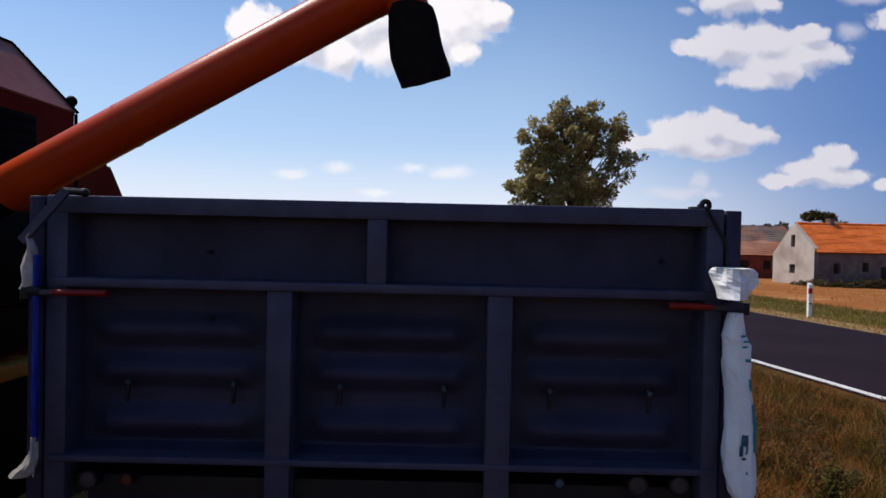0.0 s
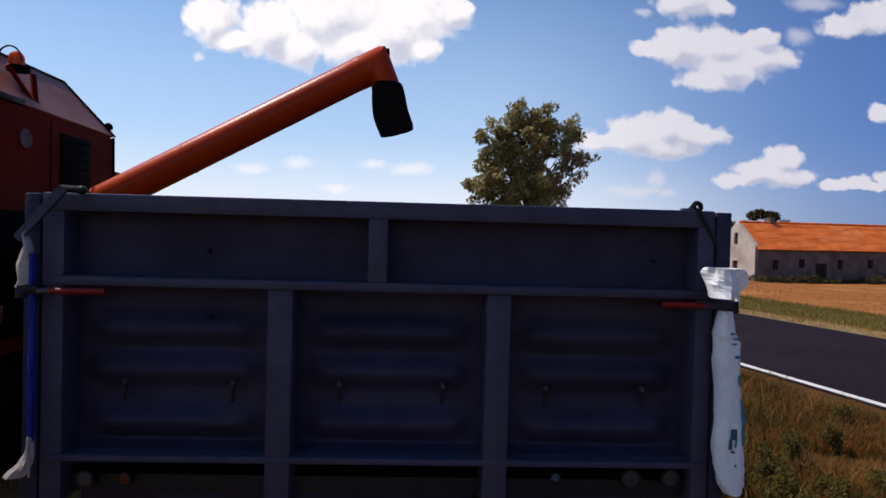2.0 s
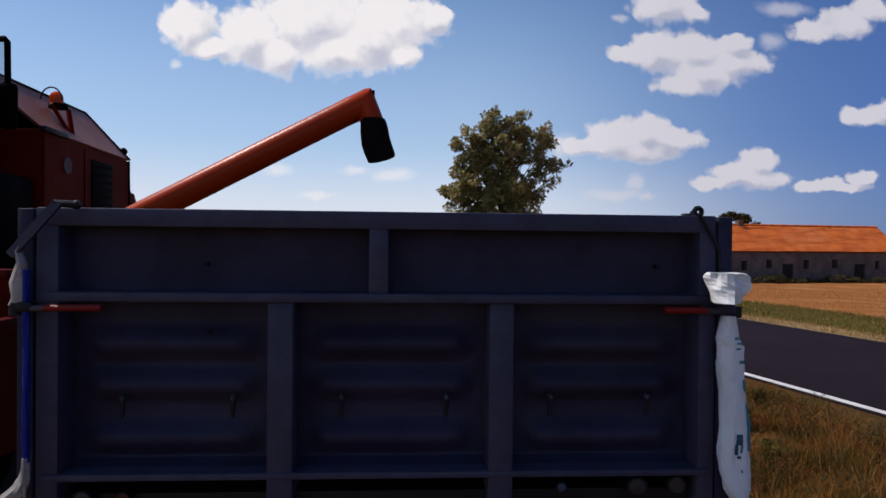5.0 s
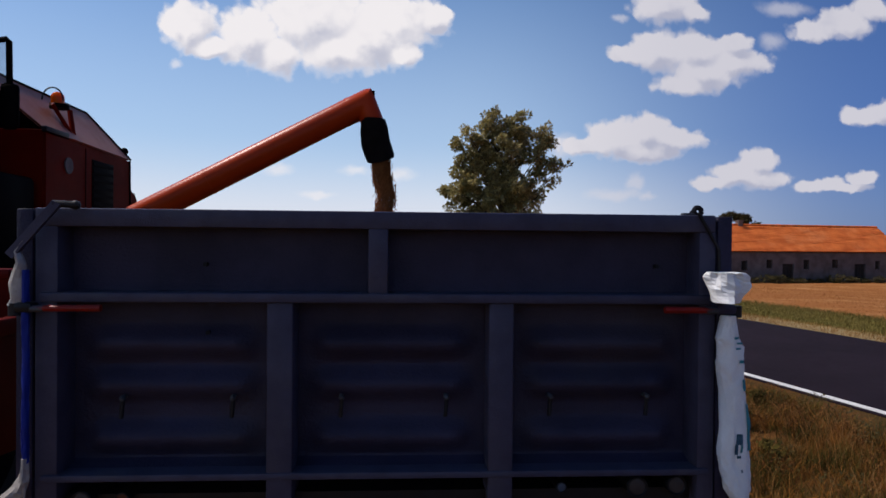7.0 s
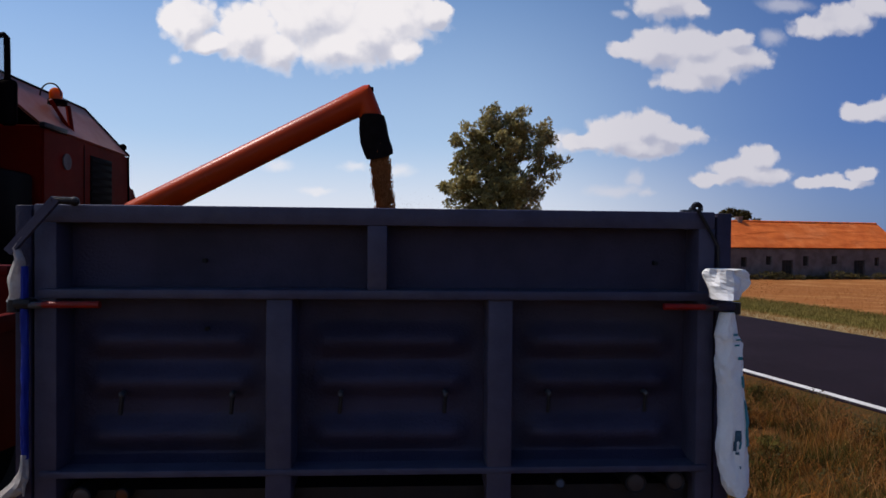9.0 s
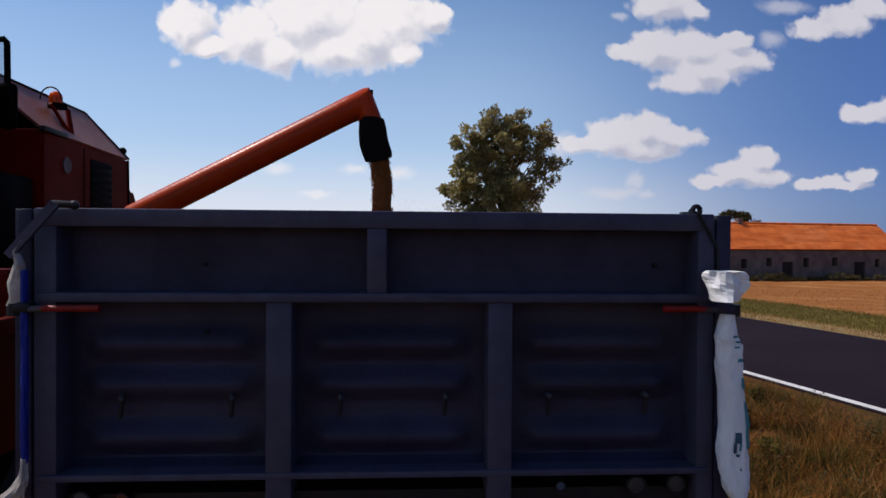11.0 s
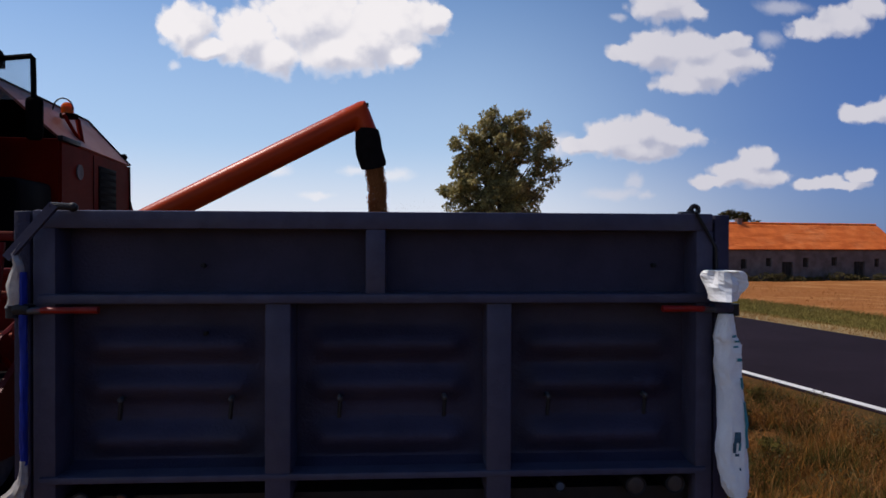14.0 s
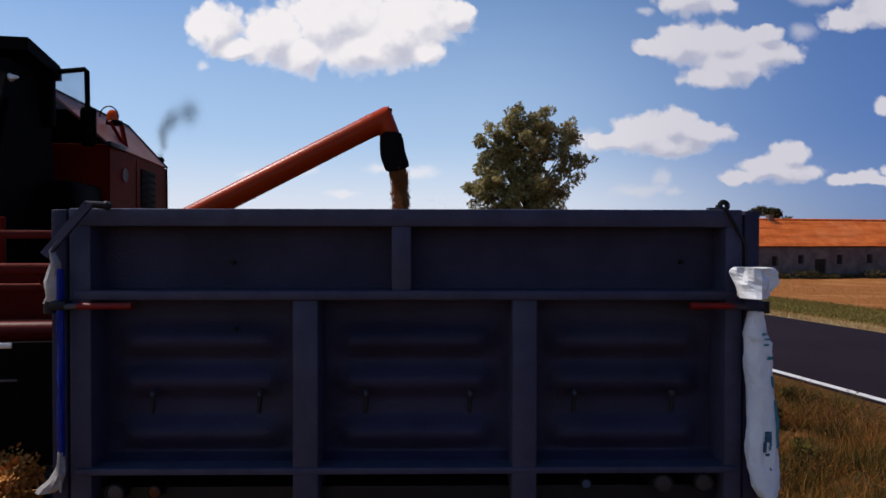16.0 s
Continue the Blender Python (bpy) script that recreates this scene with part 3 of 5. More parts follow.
def make_barn():
    barn = thing("barn", "long low barn with orange tile roof and pale gable", "barn", pose(27.35, 50.5, 0, 0, 0, 9.7))
    L, D, eave, ridge, base = 18.6, 5.0, 2.06, 4.2, -1.25
    doors = [(5.9, 7.05, base, 0.78), (13.6, 14.8, base, 0.78)]
    wins = [(1.7, 2.3, 0.20, 1.03), (4.25, 4.85, 0.38, 1.12), (8.1, 8.7, 0.3, 1.15), (11.15, 11.75, 0.42, 1.17), (15.9, 16.4, 0.3, 1.05)]
    front = B()
    wall_with_holes(front, L, 0.35, base, eave, doors + wins)
    part("long_wall", front, STONE, barn, "grey rubble long wall with shade in its colour", smooth=False)
    gable = B()
    window = (2.25, 2.75, 2.3, 3.3)
    low = (2.2, 2.9, 0.1, 0.85)
    # the gable is put together of upright strips that follow the roof's slope
    ys = [0.0, 0.6, 1.2, 1.8, low[0], window[0], window[1], low[1], 3.4, 4.0, 4.5, D]
    def top(y):
        return eave + (ridge - eave) * (y / (D / 2)) if y < D / 2 else ridge - (ridge - 1.55) * ((y - D / 2) / (D / 2))
    for a, b in zip(ys, ys[1:]):
        cuts = [h for h in (window, low) if h[0] <= a and b <= h[1]]
        spans, z = [], base
        for h in sorted(cuts, key=lambda h: h[2]):
            spans.append((z, h[2], z, h[2]))
            z = h[3]
        spans.append((z, top(a) + 0.13, z, top(b) + 0.13))
        for z0, z1, w0, w1 in spans:
            loft(gable, [[(0, a, z0), (0.35, a, z0), (0.35, a, z1), (0, a, z1)], [(0, b, w0), (0.35, b, w0), (0.35, b, w1), (0, b, w1)]])
    bmesh.ops.remove_doubles(gable, verts=gable.verts[:], dist=0.001)
    for v in gable.verts:
        v.co.x -= 0.004
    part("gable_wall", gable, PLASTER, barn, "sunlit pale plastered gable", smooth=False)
    back = B()
    wall_with_holes(back, L, 0.3, base, 1.5, [])
    for v in back.verts:
        v.co.y += D - 0.3
    part("back_wall", back, STONE, barn, smooth=False)
    end = B()
    prism(end, [(0.36, base), (D - 0.31, base), (D - 0.31, 1.5), (D / 2, ridge - 0.1), (0.36, eave)], L - 0.35, L, 0)
    part("end_wall", end, STONE, barn, smooth=False)
    slope = Vector((0, D / 2 + 0.25, ridge - eave + 0.22)).normalized()
    tiled("roof_front", TILE, barn, "orange clay tile slope", (0.12, -0.25, eave - 0.16), (1, 0, 0), slope, L + 0.06, 3.42, 22)
    slope2 = Vector((0, -(D / 2 + 0.2), ridge - 1.42)).normalized()
    tiled("roof_back", TILE, barn, "orange clay tile slope", (L + 0.18, D + 0.2, 1.46), (-1, 0, 0), slope2, L - 0.20, 3.86, 22)
    cap = B()
    for i in range(46):
        x = 0.3 + i * (L - 0.2) / 46
        rod(cap, (x, D / 2, ridge + 0.05 + 0.02 * noise.noise((x, 0, 0))), (x + 0.40, D / 2, ridge + 0.07), 0.11, 8)
    part("ridge_tiles", cap, TILE, barn)
    part("chimney_stub", box(box(B(), (3.2, 2.3, 4.0), (3.65, 2.75, 4.62), 0.03), (3.15, 2.25, 4.55), (3.7, 2.8, 4.68), 0.02), OLD_TILE, barn, "crumbling grey chimney stub")
    for a, b, z0, z1 in doors:
        d = part("barn_door", box(B(), (a - 0.02, 0.16, z0), (b + 0.02, 0.22, z1 + 0.02)), HOLE, barn, "dark plank door", smooth=False)
        for i in range(4):
            x = a + (b - a) * (i + 0.5) / 4
            part("plank", box(B(), (x - 0.13, 0.13, z0), (x + 0.13, 0.158, z1 - 0.01), 0.006), HOLE, d)
    for a, b, z0, z1 in wins:
        w = part("barn_window", box(B(), (a - 0.02, 0.20, z0 - 0.02), (b + 0.02, 0.23, z1 + 0.02)), HOLE, barn, "dark small window", smooth=False)
        part("window_bar", box(B(), ((a + b) / 2 - 0.02, 0.15, z0), ((a + b) / 2 + 0.02, 0.198, z1)), HOLE, w)
    for h in (window, low):
        part("gable_window", box(B(), (0.14, h[0] - 0.02, h[2] - 0.02), (0.2, h[1] + 0.02, h[3] + 0.02)), HOLE, barn, "dark gable window", smooth=False)


def make_shed():
    shed = thing("old_farm_building", "dark brick farm building with weathered grey and rust tiles", "farm building", pose(17.0, 62.0, 0, 0, 0, 4))
    L, D = 16.0, 6.5
    w = B()
    wall_with_holes(w, L, 0.35, -1.25, 1.55, [(9.6, 10.8, -1.25, 0.9), (12.2, 13.0, 0.0, 0.9), (6.0, 6.8, 0.0, 0.9)])
    part("brick_wall", w, BRICK, shed, smooth=False)
    part("gable_wall", prism(B(), [(0.36, -1.25), (D, -1.25), (D, 1.5), (D / 2, 4.2), (0.36, 1.5)], L - 0.35, L, 0), BRICK, shed, smooth=False)
    part("gable_wall", prism(B(), [(0.36, -1.25), (D, -1.25), (D, 1.5), (D / 2, 4.2), (0.36, 1.5)], 0, 0.35, 0), BRICK, shed, smooth=False)
    slope = Vector((0, D / 2 + 0.2, 3.0)).normalized()
    tiled("lower_roof", RUST_TILE, shed, "rust-coloured patched tiles", (-0.2, -0.2, 1.42), (1, 0, 0), slope, L + 0.4, 2.1, 8)
    lo = Vector((-0.2, -0.2, 1.42)) + slope * 2.1
    tiled("upper_roof", OLD_TILE, shed, "weathered grey tiles", lo, (1, 0, 0), slope, L + 0.4, 2.5, 9)
    tiled("back_roof", OLD_TILE, shed, "", (L + 0.2, D + 0.2, 1.42), (-1, 0, 0), Vector((0, -(D / 2 + 0.2), 3.0)).normalized(), L + 0.4, 4.6, 14)
    part("plank_door", box(B(), (9.58, 0.15, -1.25), (10.82, 0.2, 0.92)), HOLE, shed, smooth=False)
    for x in (6.0, 12.2):
        part("dark_window", box(B(), (x - 0.02, 0.15, -0.02), (x + 0.82, 0.2, 0.92)), HOLE, shed, smooth=False)


def leaves(centres, count, size, seed, squash=0.8):
    """Leaf blades, folded along the middle, gathered round clump centres (x, y, z, radius)."""
    rng = np.random.default_rng(seed)
    verts, faces = [], []
    total = sum(c[3] ** 2 for c in centres)
    for cx, cy, cz, cr in centres:
        for _ in range(int(count * cr * cr / total)):
            d = Vector(rng.normal(size=3)).normalized() * cr * rng.uniform(0.25, 1.0) ** 0.5
            p = Vector((cx + d.x, cy + d.y, cz + d.z * squash))
            out = (d.normalized() + Vector(rng.normal(size=3)) * 0.7).normalized()
            side = out.orthogonal().normalized()
            s = size * rng.uniform(0.6, 1.4)
            up = out.cross(side)
            k = len(verts)
            verts += [p, p + out * s * 0.5 + side * s * 0.33, p + out * s, p + out * s * 0.5 - side * s * 0.33, p + out * s * 0.5 + up * s * 0.1]
            faces += [(k, k + 1, k + 4), (k + 1, k + 2, k + 4), (k + 2, k + 3, k + 4), (k + 3, k, k + 4)]
    return verts, faces


def make_tree(name, label, at, lobes, clumps, count, size, trunk, seed, material):
    """A tapered trunk with limbs towards the clumps, and a crown of leaves. lobes: (x, z, radius) about the foot."""
    rng = np.random.default_rng(seed)
    tree = thing(name, label, "tree", pose(*at))
    centres = []
    area = sum(l[2] ** 2 for l in lobes)
    for lx, lz, lr in lobes:
        for _ in range(max(2, int(clumps * lr * lr / area))):
            d = Vector(rng.normal(size=3)).normalized() * lr * rng.uniform(0.1, 1.0) ** 0.4
            centres.append((lx + d.x, d.y * 0.9, lz + d.z, rng.uniform(0.16, 0.42) * lr ** 0.6))
    bm = B()
    top = max(l[1] for l in lobes)
    pipe(bm, [(0, 0, -0.2), (0.05, 0.02, top * 0.25), (-0.08, 0.05, top * 0.5), (0.1, 0, top * 0.75), (0.05, 0, top)], [trunk, trunk * 0.8, trunk * 0.6, trunk * 0.35, trunk * 0.1], 10)
    for c in centres[::6]:
        z0 = rng.uniform(0.25, 0.7) * c[2]
        mid = (c[0] * 0.45, c[1] * 0.45, z0 + (c[2] - z0) * 0.6)
        pipe(bm, [(0, 0, z0), mid, c[:3]], [trunk * 0.25, trunk * 0.13, trunk * 0.04], 6)
    part("trunk", bm, BARK, tree)
    v, f = leaves(centres, count, size, seed)
    crown = new("crown", many("crown", v, f, material))
    crown.parent = tree
    return tree


def make_trees():
    make_tree("roadside_tree", "broad olive-green tree with a ragged gappy crown", (7.2, 44, -0.1),
              [(-1.1, 11.0, 1.3), (1.2, 11.2, 1.1), (2.5, 10.7, 1.1), (-2.7, 9.7, 1.3), (-4.0, 9.9, 0.5), (-0.4, 9.2, 1.8), (2.1, 9.3, 1.3), (3.9, 8.5, 0.8), (4.5, 8.6, 0.4), (-3.3, 8.0, 0.9),
               (-1.9, 7.1, 1.8), (0.4, 6.7, 1.8), (-3.9, 6.1, 1.1), (2.8, 7.9, 0.9), (2.1, 6.4, 1.1), (-0.9, 12.0, 0.5), (3.3, 7.3, 0.6), (0.5, 10.2, 1.3), (3.1, 9.6, 0.9), (-2.3, 8.4, 1.1), (-0.5, 4.8, 2.0), (1.6, 5.0, 1.4), (-3.0, 4.9, 1.3)],
              420, 34000, 0.235, 0.32, 11, LEAF)
    for at, lobes, seed in (((49.5, 90, -0.85), [(0, 5.2, 2.8), (2.8, 4.9, 2.5), (-2.8, 4.4, 1.9), (4.6, 4.2, 1.7), (-5.0, 4.6, 2.0)], 12), ((43.0, 95, -0.85), [(0, 4.6, 1.6), (2.2, 4.7, 1.6)], 13),
                            ((36.8, 74, -0.85), [(0, 3.6, 1.0), (1.0, 3.4, 0.9)], 14)):
        make_tree("distant_tree", "dark green rounded tree behind the barn", at, lobes, 80, 8000, 0.45, 0.2, seed, BUSH)
    rng = np.random.default_rng(15)
    for i in range(15):
        s = -2.0 + i * 1.3 + rng.uniform(-0.6, 0.6)
        x, y = 27.3 + s * 0.986 + 0.1, 49.3 + s * 0.168 + rng.uniform(-0.3, 0.3)
        r = rng.uniform(0.18, 0.6)
        bush = thing("weed_bush", "dark overgrown weeds at the foot of the barn", "bush", pose(x, y, land(x, y)), group="weeds along the barn")
        c = [(rng.normal(0, 0.5), rng.normal(0, 0.25), r * rng.uniform(0.3, 0.9), r * 0.6) for _ in range(6)]
        stem = B()
        for q in c:
            rod(stem, (q[0] * 0.3, q[1] * 0.3, -0.1), q[:3], 0.015, 5, 0.006)
        part("stems", stem, BARK, bush)
        v, f = leaves(c, 320, 0.16, 40 + i)
        ob = new("foliage", many("foliage", v, f, BUSH))
        ob.parent = bush


# ---- the trailer ----
def pressed_panel(x0, x1):
    """A sheet with three pressed ridges that run out before its sides."""
    bm = B()
    nx, zs = 30, [1.462 + (2.037 - 1.462) * i / 72 for i in range(73)]
    rows = []
    for z in zs:
        row = []
        for i in range(nx + 1):
            x = x0 + (x1 - x0) * i / nx
            fade = min(1.0, max(0.0, (min(x - x0, x1 - x) - 0.03) / 0.09))
            fade = fade * fade * (3 - 2 * fade)
            k = 0.0
            for c in (1.885, 1.742, 1.560):
                d = abs(z - c) / 0.076
                k = max(k, 0.5 + 0.5 * math.cos(math.pi * d) if d < 1 else 0)
            dent = 0.005 * noise.noise((x * 3, z * 3, x0)) + 0.0015 * noise.noise((x * 14, z * 14, x0))
            foot = max(0.0, (1.492 - z) / 0.03) ** 2
            row.append((x, 0.114 - 0.044 * fade * k + dent - 0.075 * foot, z))
        rows.append(row)
    return loft(bm, rows, closed=False)


def make_trailer():
    t = thing("grain_trailer", "blue-grey steel farm trailer with extended front wall", "trailer")
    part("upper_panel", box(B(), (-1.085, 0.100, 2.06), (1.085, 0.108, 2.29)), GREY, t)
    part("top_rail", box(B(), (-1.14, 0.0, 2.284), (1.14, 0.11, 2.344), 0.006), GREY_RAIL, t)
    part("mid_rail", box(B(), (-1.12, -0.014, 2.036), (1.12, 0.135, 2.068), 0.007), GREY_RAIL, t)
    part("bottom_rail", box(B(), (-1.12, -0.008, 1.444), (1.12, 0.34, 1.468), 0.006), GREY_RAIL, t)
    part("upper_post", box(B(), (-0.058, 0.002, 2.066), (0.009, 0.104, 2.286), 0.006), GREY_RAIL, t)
    for x0, x1 in ((-0.392, -0.305), (0.352, 0.438)):
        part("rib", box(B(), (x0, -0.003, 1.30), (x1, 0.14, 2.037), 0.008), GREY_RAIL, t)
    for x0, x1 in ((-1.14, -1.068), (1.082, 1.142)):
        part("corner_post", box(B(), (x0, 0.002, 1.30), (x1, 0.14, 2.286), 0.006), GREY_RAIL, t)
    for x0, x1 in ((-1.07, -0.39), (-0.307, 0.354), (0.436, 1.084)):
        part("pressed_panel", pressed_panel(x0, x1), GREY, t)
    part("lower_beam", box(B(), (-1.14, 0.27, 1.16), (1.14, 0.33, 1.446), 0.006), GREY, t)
    for x in (-1.2, 1.148):
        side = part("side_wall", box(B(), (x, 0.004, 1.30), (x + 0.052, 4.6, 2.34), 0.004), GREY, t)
        for i in range(7):
            y = 0.35 + i * 0.65
            o = -0.05 if x < 0 else 0.054
            part("side_rib", box(B(), (x + min(o, 0.0) * 1.0 if x < 0 else x + 0.054, y, 1.30), (x - 0.002 if x < 0 else x + 0.104, y + 0.07, 2.30), 0.006), GREY_RAIL, side)
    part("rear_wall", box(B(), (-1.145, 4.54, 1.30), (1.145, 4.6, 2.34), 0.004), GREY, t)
    part("floor", box(B(), (-1.145, 0.06, 1.32), (1.145, 4.54, 1.38)), DARK_STEEL, t)
    for x in (-0.45, 0.35):
        part("chassis_beam", box(B(), (x, 0.15, 1.02), (x + 0.1, 4.5, 1.30), 0.01), DARK_STEEL, t)
    draw = B()
    for x in (-0.4, 0.4):
        rod(draw, (x, 0.5, 0.95), (0, -1.3, 0.62), 0.045, 8)
    part("drawbar", draw, DARK_STEEL, t)
    for y in (0.95, 3.6):
        axle = part("axle", rod(B(), (-0.95, y, 0.47), (0.95, y, 0.47), 0.05, 10), DARK_STEEL, t)
        part("axle_mount", box(B(), (-0.42, y - 0.15, 0.47), (0.42, y + 0.15, 1.02), 0.02), DARK_STEEL, axle)
        for x in (-0.98, 0.98):
            w = thing_part("wheel", t, pose(x, y, 0.47, 0, 90, 0))
            ring(w, 0.47, 0.13)
    # pegs for the tarpaulin, a pin in an eye
    for x in (-0.89, -0.521, -0.151, 0.212, 0.578, 0.925):
        p = part("peg", rod(B(), (x - 0.002, 0.066, 1.635), (x + 0.003, 0.068, 1.70), 0.0075, 8), DARK_STEEL, t, "dark steel peg")
        part("eye", ball(rod(B(), (x, 0.118, 1.704), (x, 0.066, 1.704), 0.009, 8), (x + 0.002, 0.064, 1.702), 0.011, 1), GREY_STEEL, p)
    # side latches with red levers
    for s, x0, x1, tip in ((-1, -1.182, -1.12, -0.91), (1, 1.196, 1.12, 0.945)):
        latch = part("latch", box(B(), (min(x0, x1), -0.052, 2.004), (max(x0, x1), 0.0, 2.040), 0.014), DARK_STEEL if s < 0 else GREY, t, "black corner latch" if s < 0 else "corner latch wrapped in grey tape")
        part("latch_jaw", rod(B(), (x0, -0.03, 1.995), (x0, -0.03, 2.035), 0.020, 12), DARK_STEEL, latch)
        part("lever", pipe(B(), [(x1 + s * 0.02, -0.04, 2.018), (x1 - s * 0.05, -0.045, 2.02), (tip, -0.04, 2.02)], [0.008, 0.0105, 0.0115], 10), HANDLE_RED, latch, "red painted lever")
        part("lever_shank", rod(B(), (x1 + s * 0.05, -0.035, 2.016), (x1 - s * 0.035, -0.043, 2.019), 0.011, 10), GREY_STEEL, latch)
    # bar hinged on the top edge, and its counterpart
    bar = B()
    loft(bar, [[(-1.058, -0.05, 2.366), (-1.034, -0.05, 2.350), (-1.034, -0.035, 2.350), (-1.058, -0.035, 2.366)],
               [(-1.203, -0.05, 2.196), (-1.182, -0.05, 2.178), (-1.182, -0.035, 2.178), (-1.203, -0.035, 2.196)]])
    bar = part("hinged_bar", bar, GREY_RAIL, t, "grey flat steel bar")
    part("hinge", ball(rod(B(), (-1.06, -0.04, 2.355), (-0.99, -0.02, 2.352), 0.012, 10), (-1.0, -0.02, 2.352), 0.016), DARK_STEEL, bar)
    knob = part("hinge_knob", pipe(rod(B(), (1.065, 0.03, 2.34), (1.068, 0.02, 2.356), 0.012, 8), [(1.082 + 0.013 * math.cos(k * math.tau / 16), 0.018, 2.358 + 0.013 * math.sin(k * math.tau / 16)) for k in range(17)], 0.009, 8), DARK_STEEL, t, "dark ring hinge")
    part("thin_bar", pipe(B(), [(1.075, -0.006, 2.35), (1.11, -0.008, 2.29), (1.146, -0.008, 2.225), (1.15, -0.008, 2.10)], 0.006, 8), DARK_STEEL, knob)
    part("hinge_bracket", box(B(), (1.03, 0.01, 2.342), (1.078, 0.04, 2.352), 0.002), GREY_STEEL, knob)
    # lamps and fittings under the wall
    for x, z, r, m, lab in ((-0.998, 1.375, 0.033, LAMP_DIRTY, "dusty round front lamp"), (-0.866, 1.378, 0.024, AMBER_DIRTY, "amber round reflector"),
                            (0.612, 1.40, 0.018, COUPLING, "pale blue hose coupling"), (0.878, 1.398, 0.036, LAMP_DIRTY, "dusty round front lamp"), (1.018, 1.402, 0.034, LAMP_DIRTY, "dusty round front lamp")):
        lamp = part("front_lamp", rod(B(), (x, 0.275, z - 0.01), (x, 0.02, z), r, 20), DARK_STEEL, t, lab)
        part("lens", ball(B(), (x, 0.018, z), r * 0.86, 2, (1, 0.16, 1)), m, lamp)
        part("bezel", pipe(B(), [(x + r * 0.92 * math.cos(k * math.tau / 20), 0.016, z + r * 0.92 * math.sin(k * math.tau / 20)) for k in range(21)], r * 0.13, 6), DARK_STEEL, lamp)
    # bolt holes
    for x, z in ((-0.61, 1.925), (0.965, 2.163), (-0.62, 2.16)):
        part("bolt", rod(B(), (x, 0.122, z), (x, 0.080, z), 0.008, 8), BLACK, t)
    return t


def thing_part(name, parent, m):
    ob = new(name)
    ob.parent = parent
    ob.matrix_local = m
    return ob


def ring(wheel, r, half):
    """A tyre with lugs and a rim, about z."""
    prof = [(r * 0.58, -half), (r * 0.85, -half * 1.05), (r * 0.97, -half * 0.8), (r, 0), (r * 0.97, half * 0.8), (r * 0.85, half * 1.05), (r * 0.58, half)]
    n = 36
    bm = B()
    rings = []
    for i in range(n * 2 + 1):
        a, tread = i * math.tau / (n * 2), (1.0 if i % 4 < 2 else 0.955)
        rings.append([(p * (tread if p > r * 0.9 else 1) * math.cos(a), p * (tread if p > r * 0.9 else 1) * math.sin(a), z) for p, z in prof])
    loft(bm, rings, closed=False)
    part("tyre", bm, BLACK, wheel, "worn black tyre")
    rim = B()
    rod(rim, (0, 0, -half * 0.5), (0, 0, half * 0.5), r * 0.58, 28)
    rod(rim, (0, 0, -half * 0.9), (0, 0, half * 0.9), r * 0.16, 16)
    part("rim", rim, DISC, wheel)


def sack_point(a, h, fold, table, out=0.035, deep=0.032, fine=1.0):
    """A point on a crumpled tube: a round it, h from the top (0 to 1)."""
    k = h * (len(table) - 1)
    i = min(int(k), len(table) - 2)
    w = k - i
    cx, z, rx = [table[i][j] * (1 - w) + table[i + 1][j] * w for j in range(3)]
    p = Vector((math.cos(a) + table[0][0], math.sin(a), h * len(table) * (0.5 if len(table) > 7 else 0.16)))
    n = noise.noise(p * 1.2) * 0.55 + (0.5 - 2 * abs(noise.noise(p * (1.0 + 1.3 * fine)))) * 0.35 + (0.4 - 2 * abs(noise.noise(p * 4.6))) * 0.22 * fine
    r = 1 + fold * n
    return Vector((cx + math.cos(a) * rx * r, -out + math.sin(a) * deep * (1 + 1.2 * fold * n), z))


def sack_mesh(table, fold, rows, cols=28, out=0.035, deep=0.032, fine=1.0):
    bm = B()
    loft(bm, [[sack_point(i * math.tau / cols, j / rows, fold, table, out, deep, fine) for i in range(cols)] for j in range(rows + 1)])
    return bm


def sack_patch(table, fold, a0, a1, h0, h1):
    """A printed patch that follows the sack's surface."""
    bm = B()
    rows = []
    for j in range(9):
        row = []
        for i in range(9):
            a, h = a0 + (a1 - a0) * i / 8, h0 + (h1 - h0) * j / 8
            p = sack_point(a, h, fold, table)
            out = Vector((math.cos(a) * 0.5, math.sin(a), 0)).normalized()
            row.append(p + out * 0.003)
        rows.append(row)
    return loft(bm, rows, closed=False)


LONG_SACK = [(1.169, 2.002, 0.018), (1.166, 1.980, 0.026), (1.164, 1.925, 0.039), (1.176, 1.895, 0.048), (1.176, 1.83, 0.044), (1.180, 1.78, 0.042), (1.185, 1.73, 0.044), (1.193, 1.635, 0.050), (1.190, 1.54, 0.055), (1.196, 1.47, 0.052), (1.203, 1.41, 0.046), (1.210, 1.376, 0.028)]
HOOD_SACK = [(1.128, 2.149, 0.020), (1.130, 2.152, 0.052), (1.132, 2.138, 0.066), (1.136, 2.115, 0.069), (1.136, 2.092, 0.062), (1.132, 2.072, 0.050), (1.128, 2.052, 0.042)]
BLUE_SACK = [(-1.152, 2.142, 0.012), (-1.152, 2.03, 0.013), (-1.150, 1.95, 0.0115), (-1.148, 1.85, 0.011), (-1.149, 1.76, 0.011), (-1.150, 1.67, 0.011), (-1.149, 1.58, 0.010), (-1.148, 1.52, 0.009)]
TOP_WRAP = [(-1.147, 2.236, 0.006), (-1.176, 2.20, 0.009), (-1.163, 2.165, 0.015), (-1.168, 2.138, 0.021), (-1.176, 2.10, 0.024), (-1.173, 2.05, 0.020), (-1.182, 2.028, 0.024)]
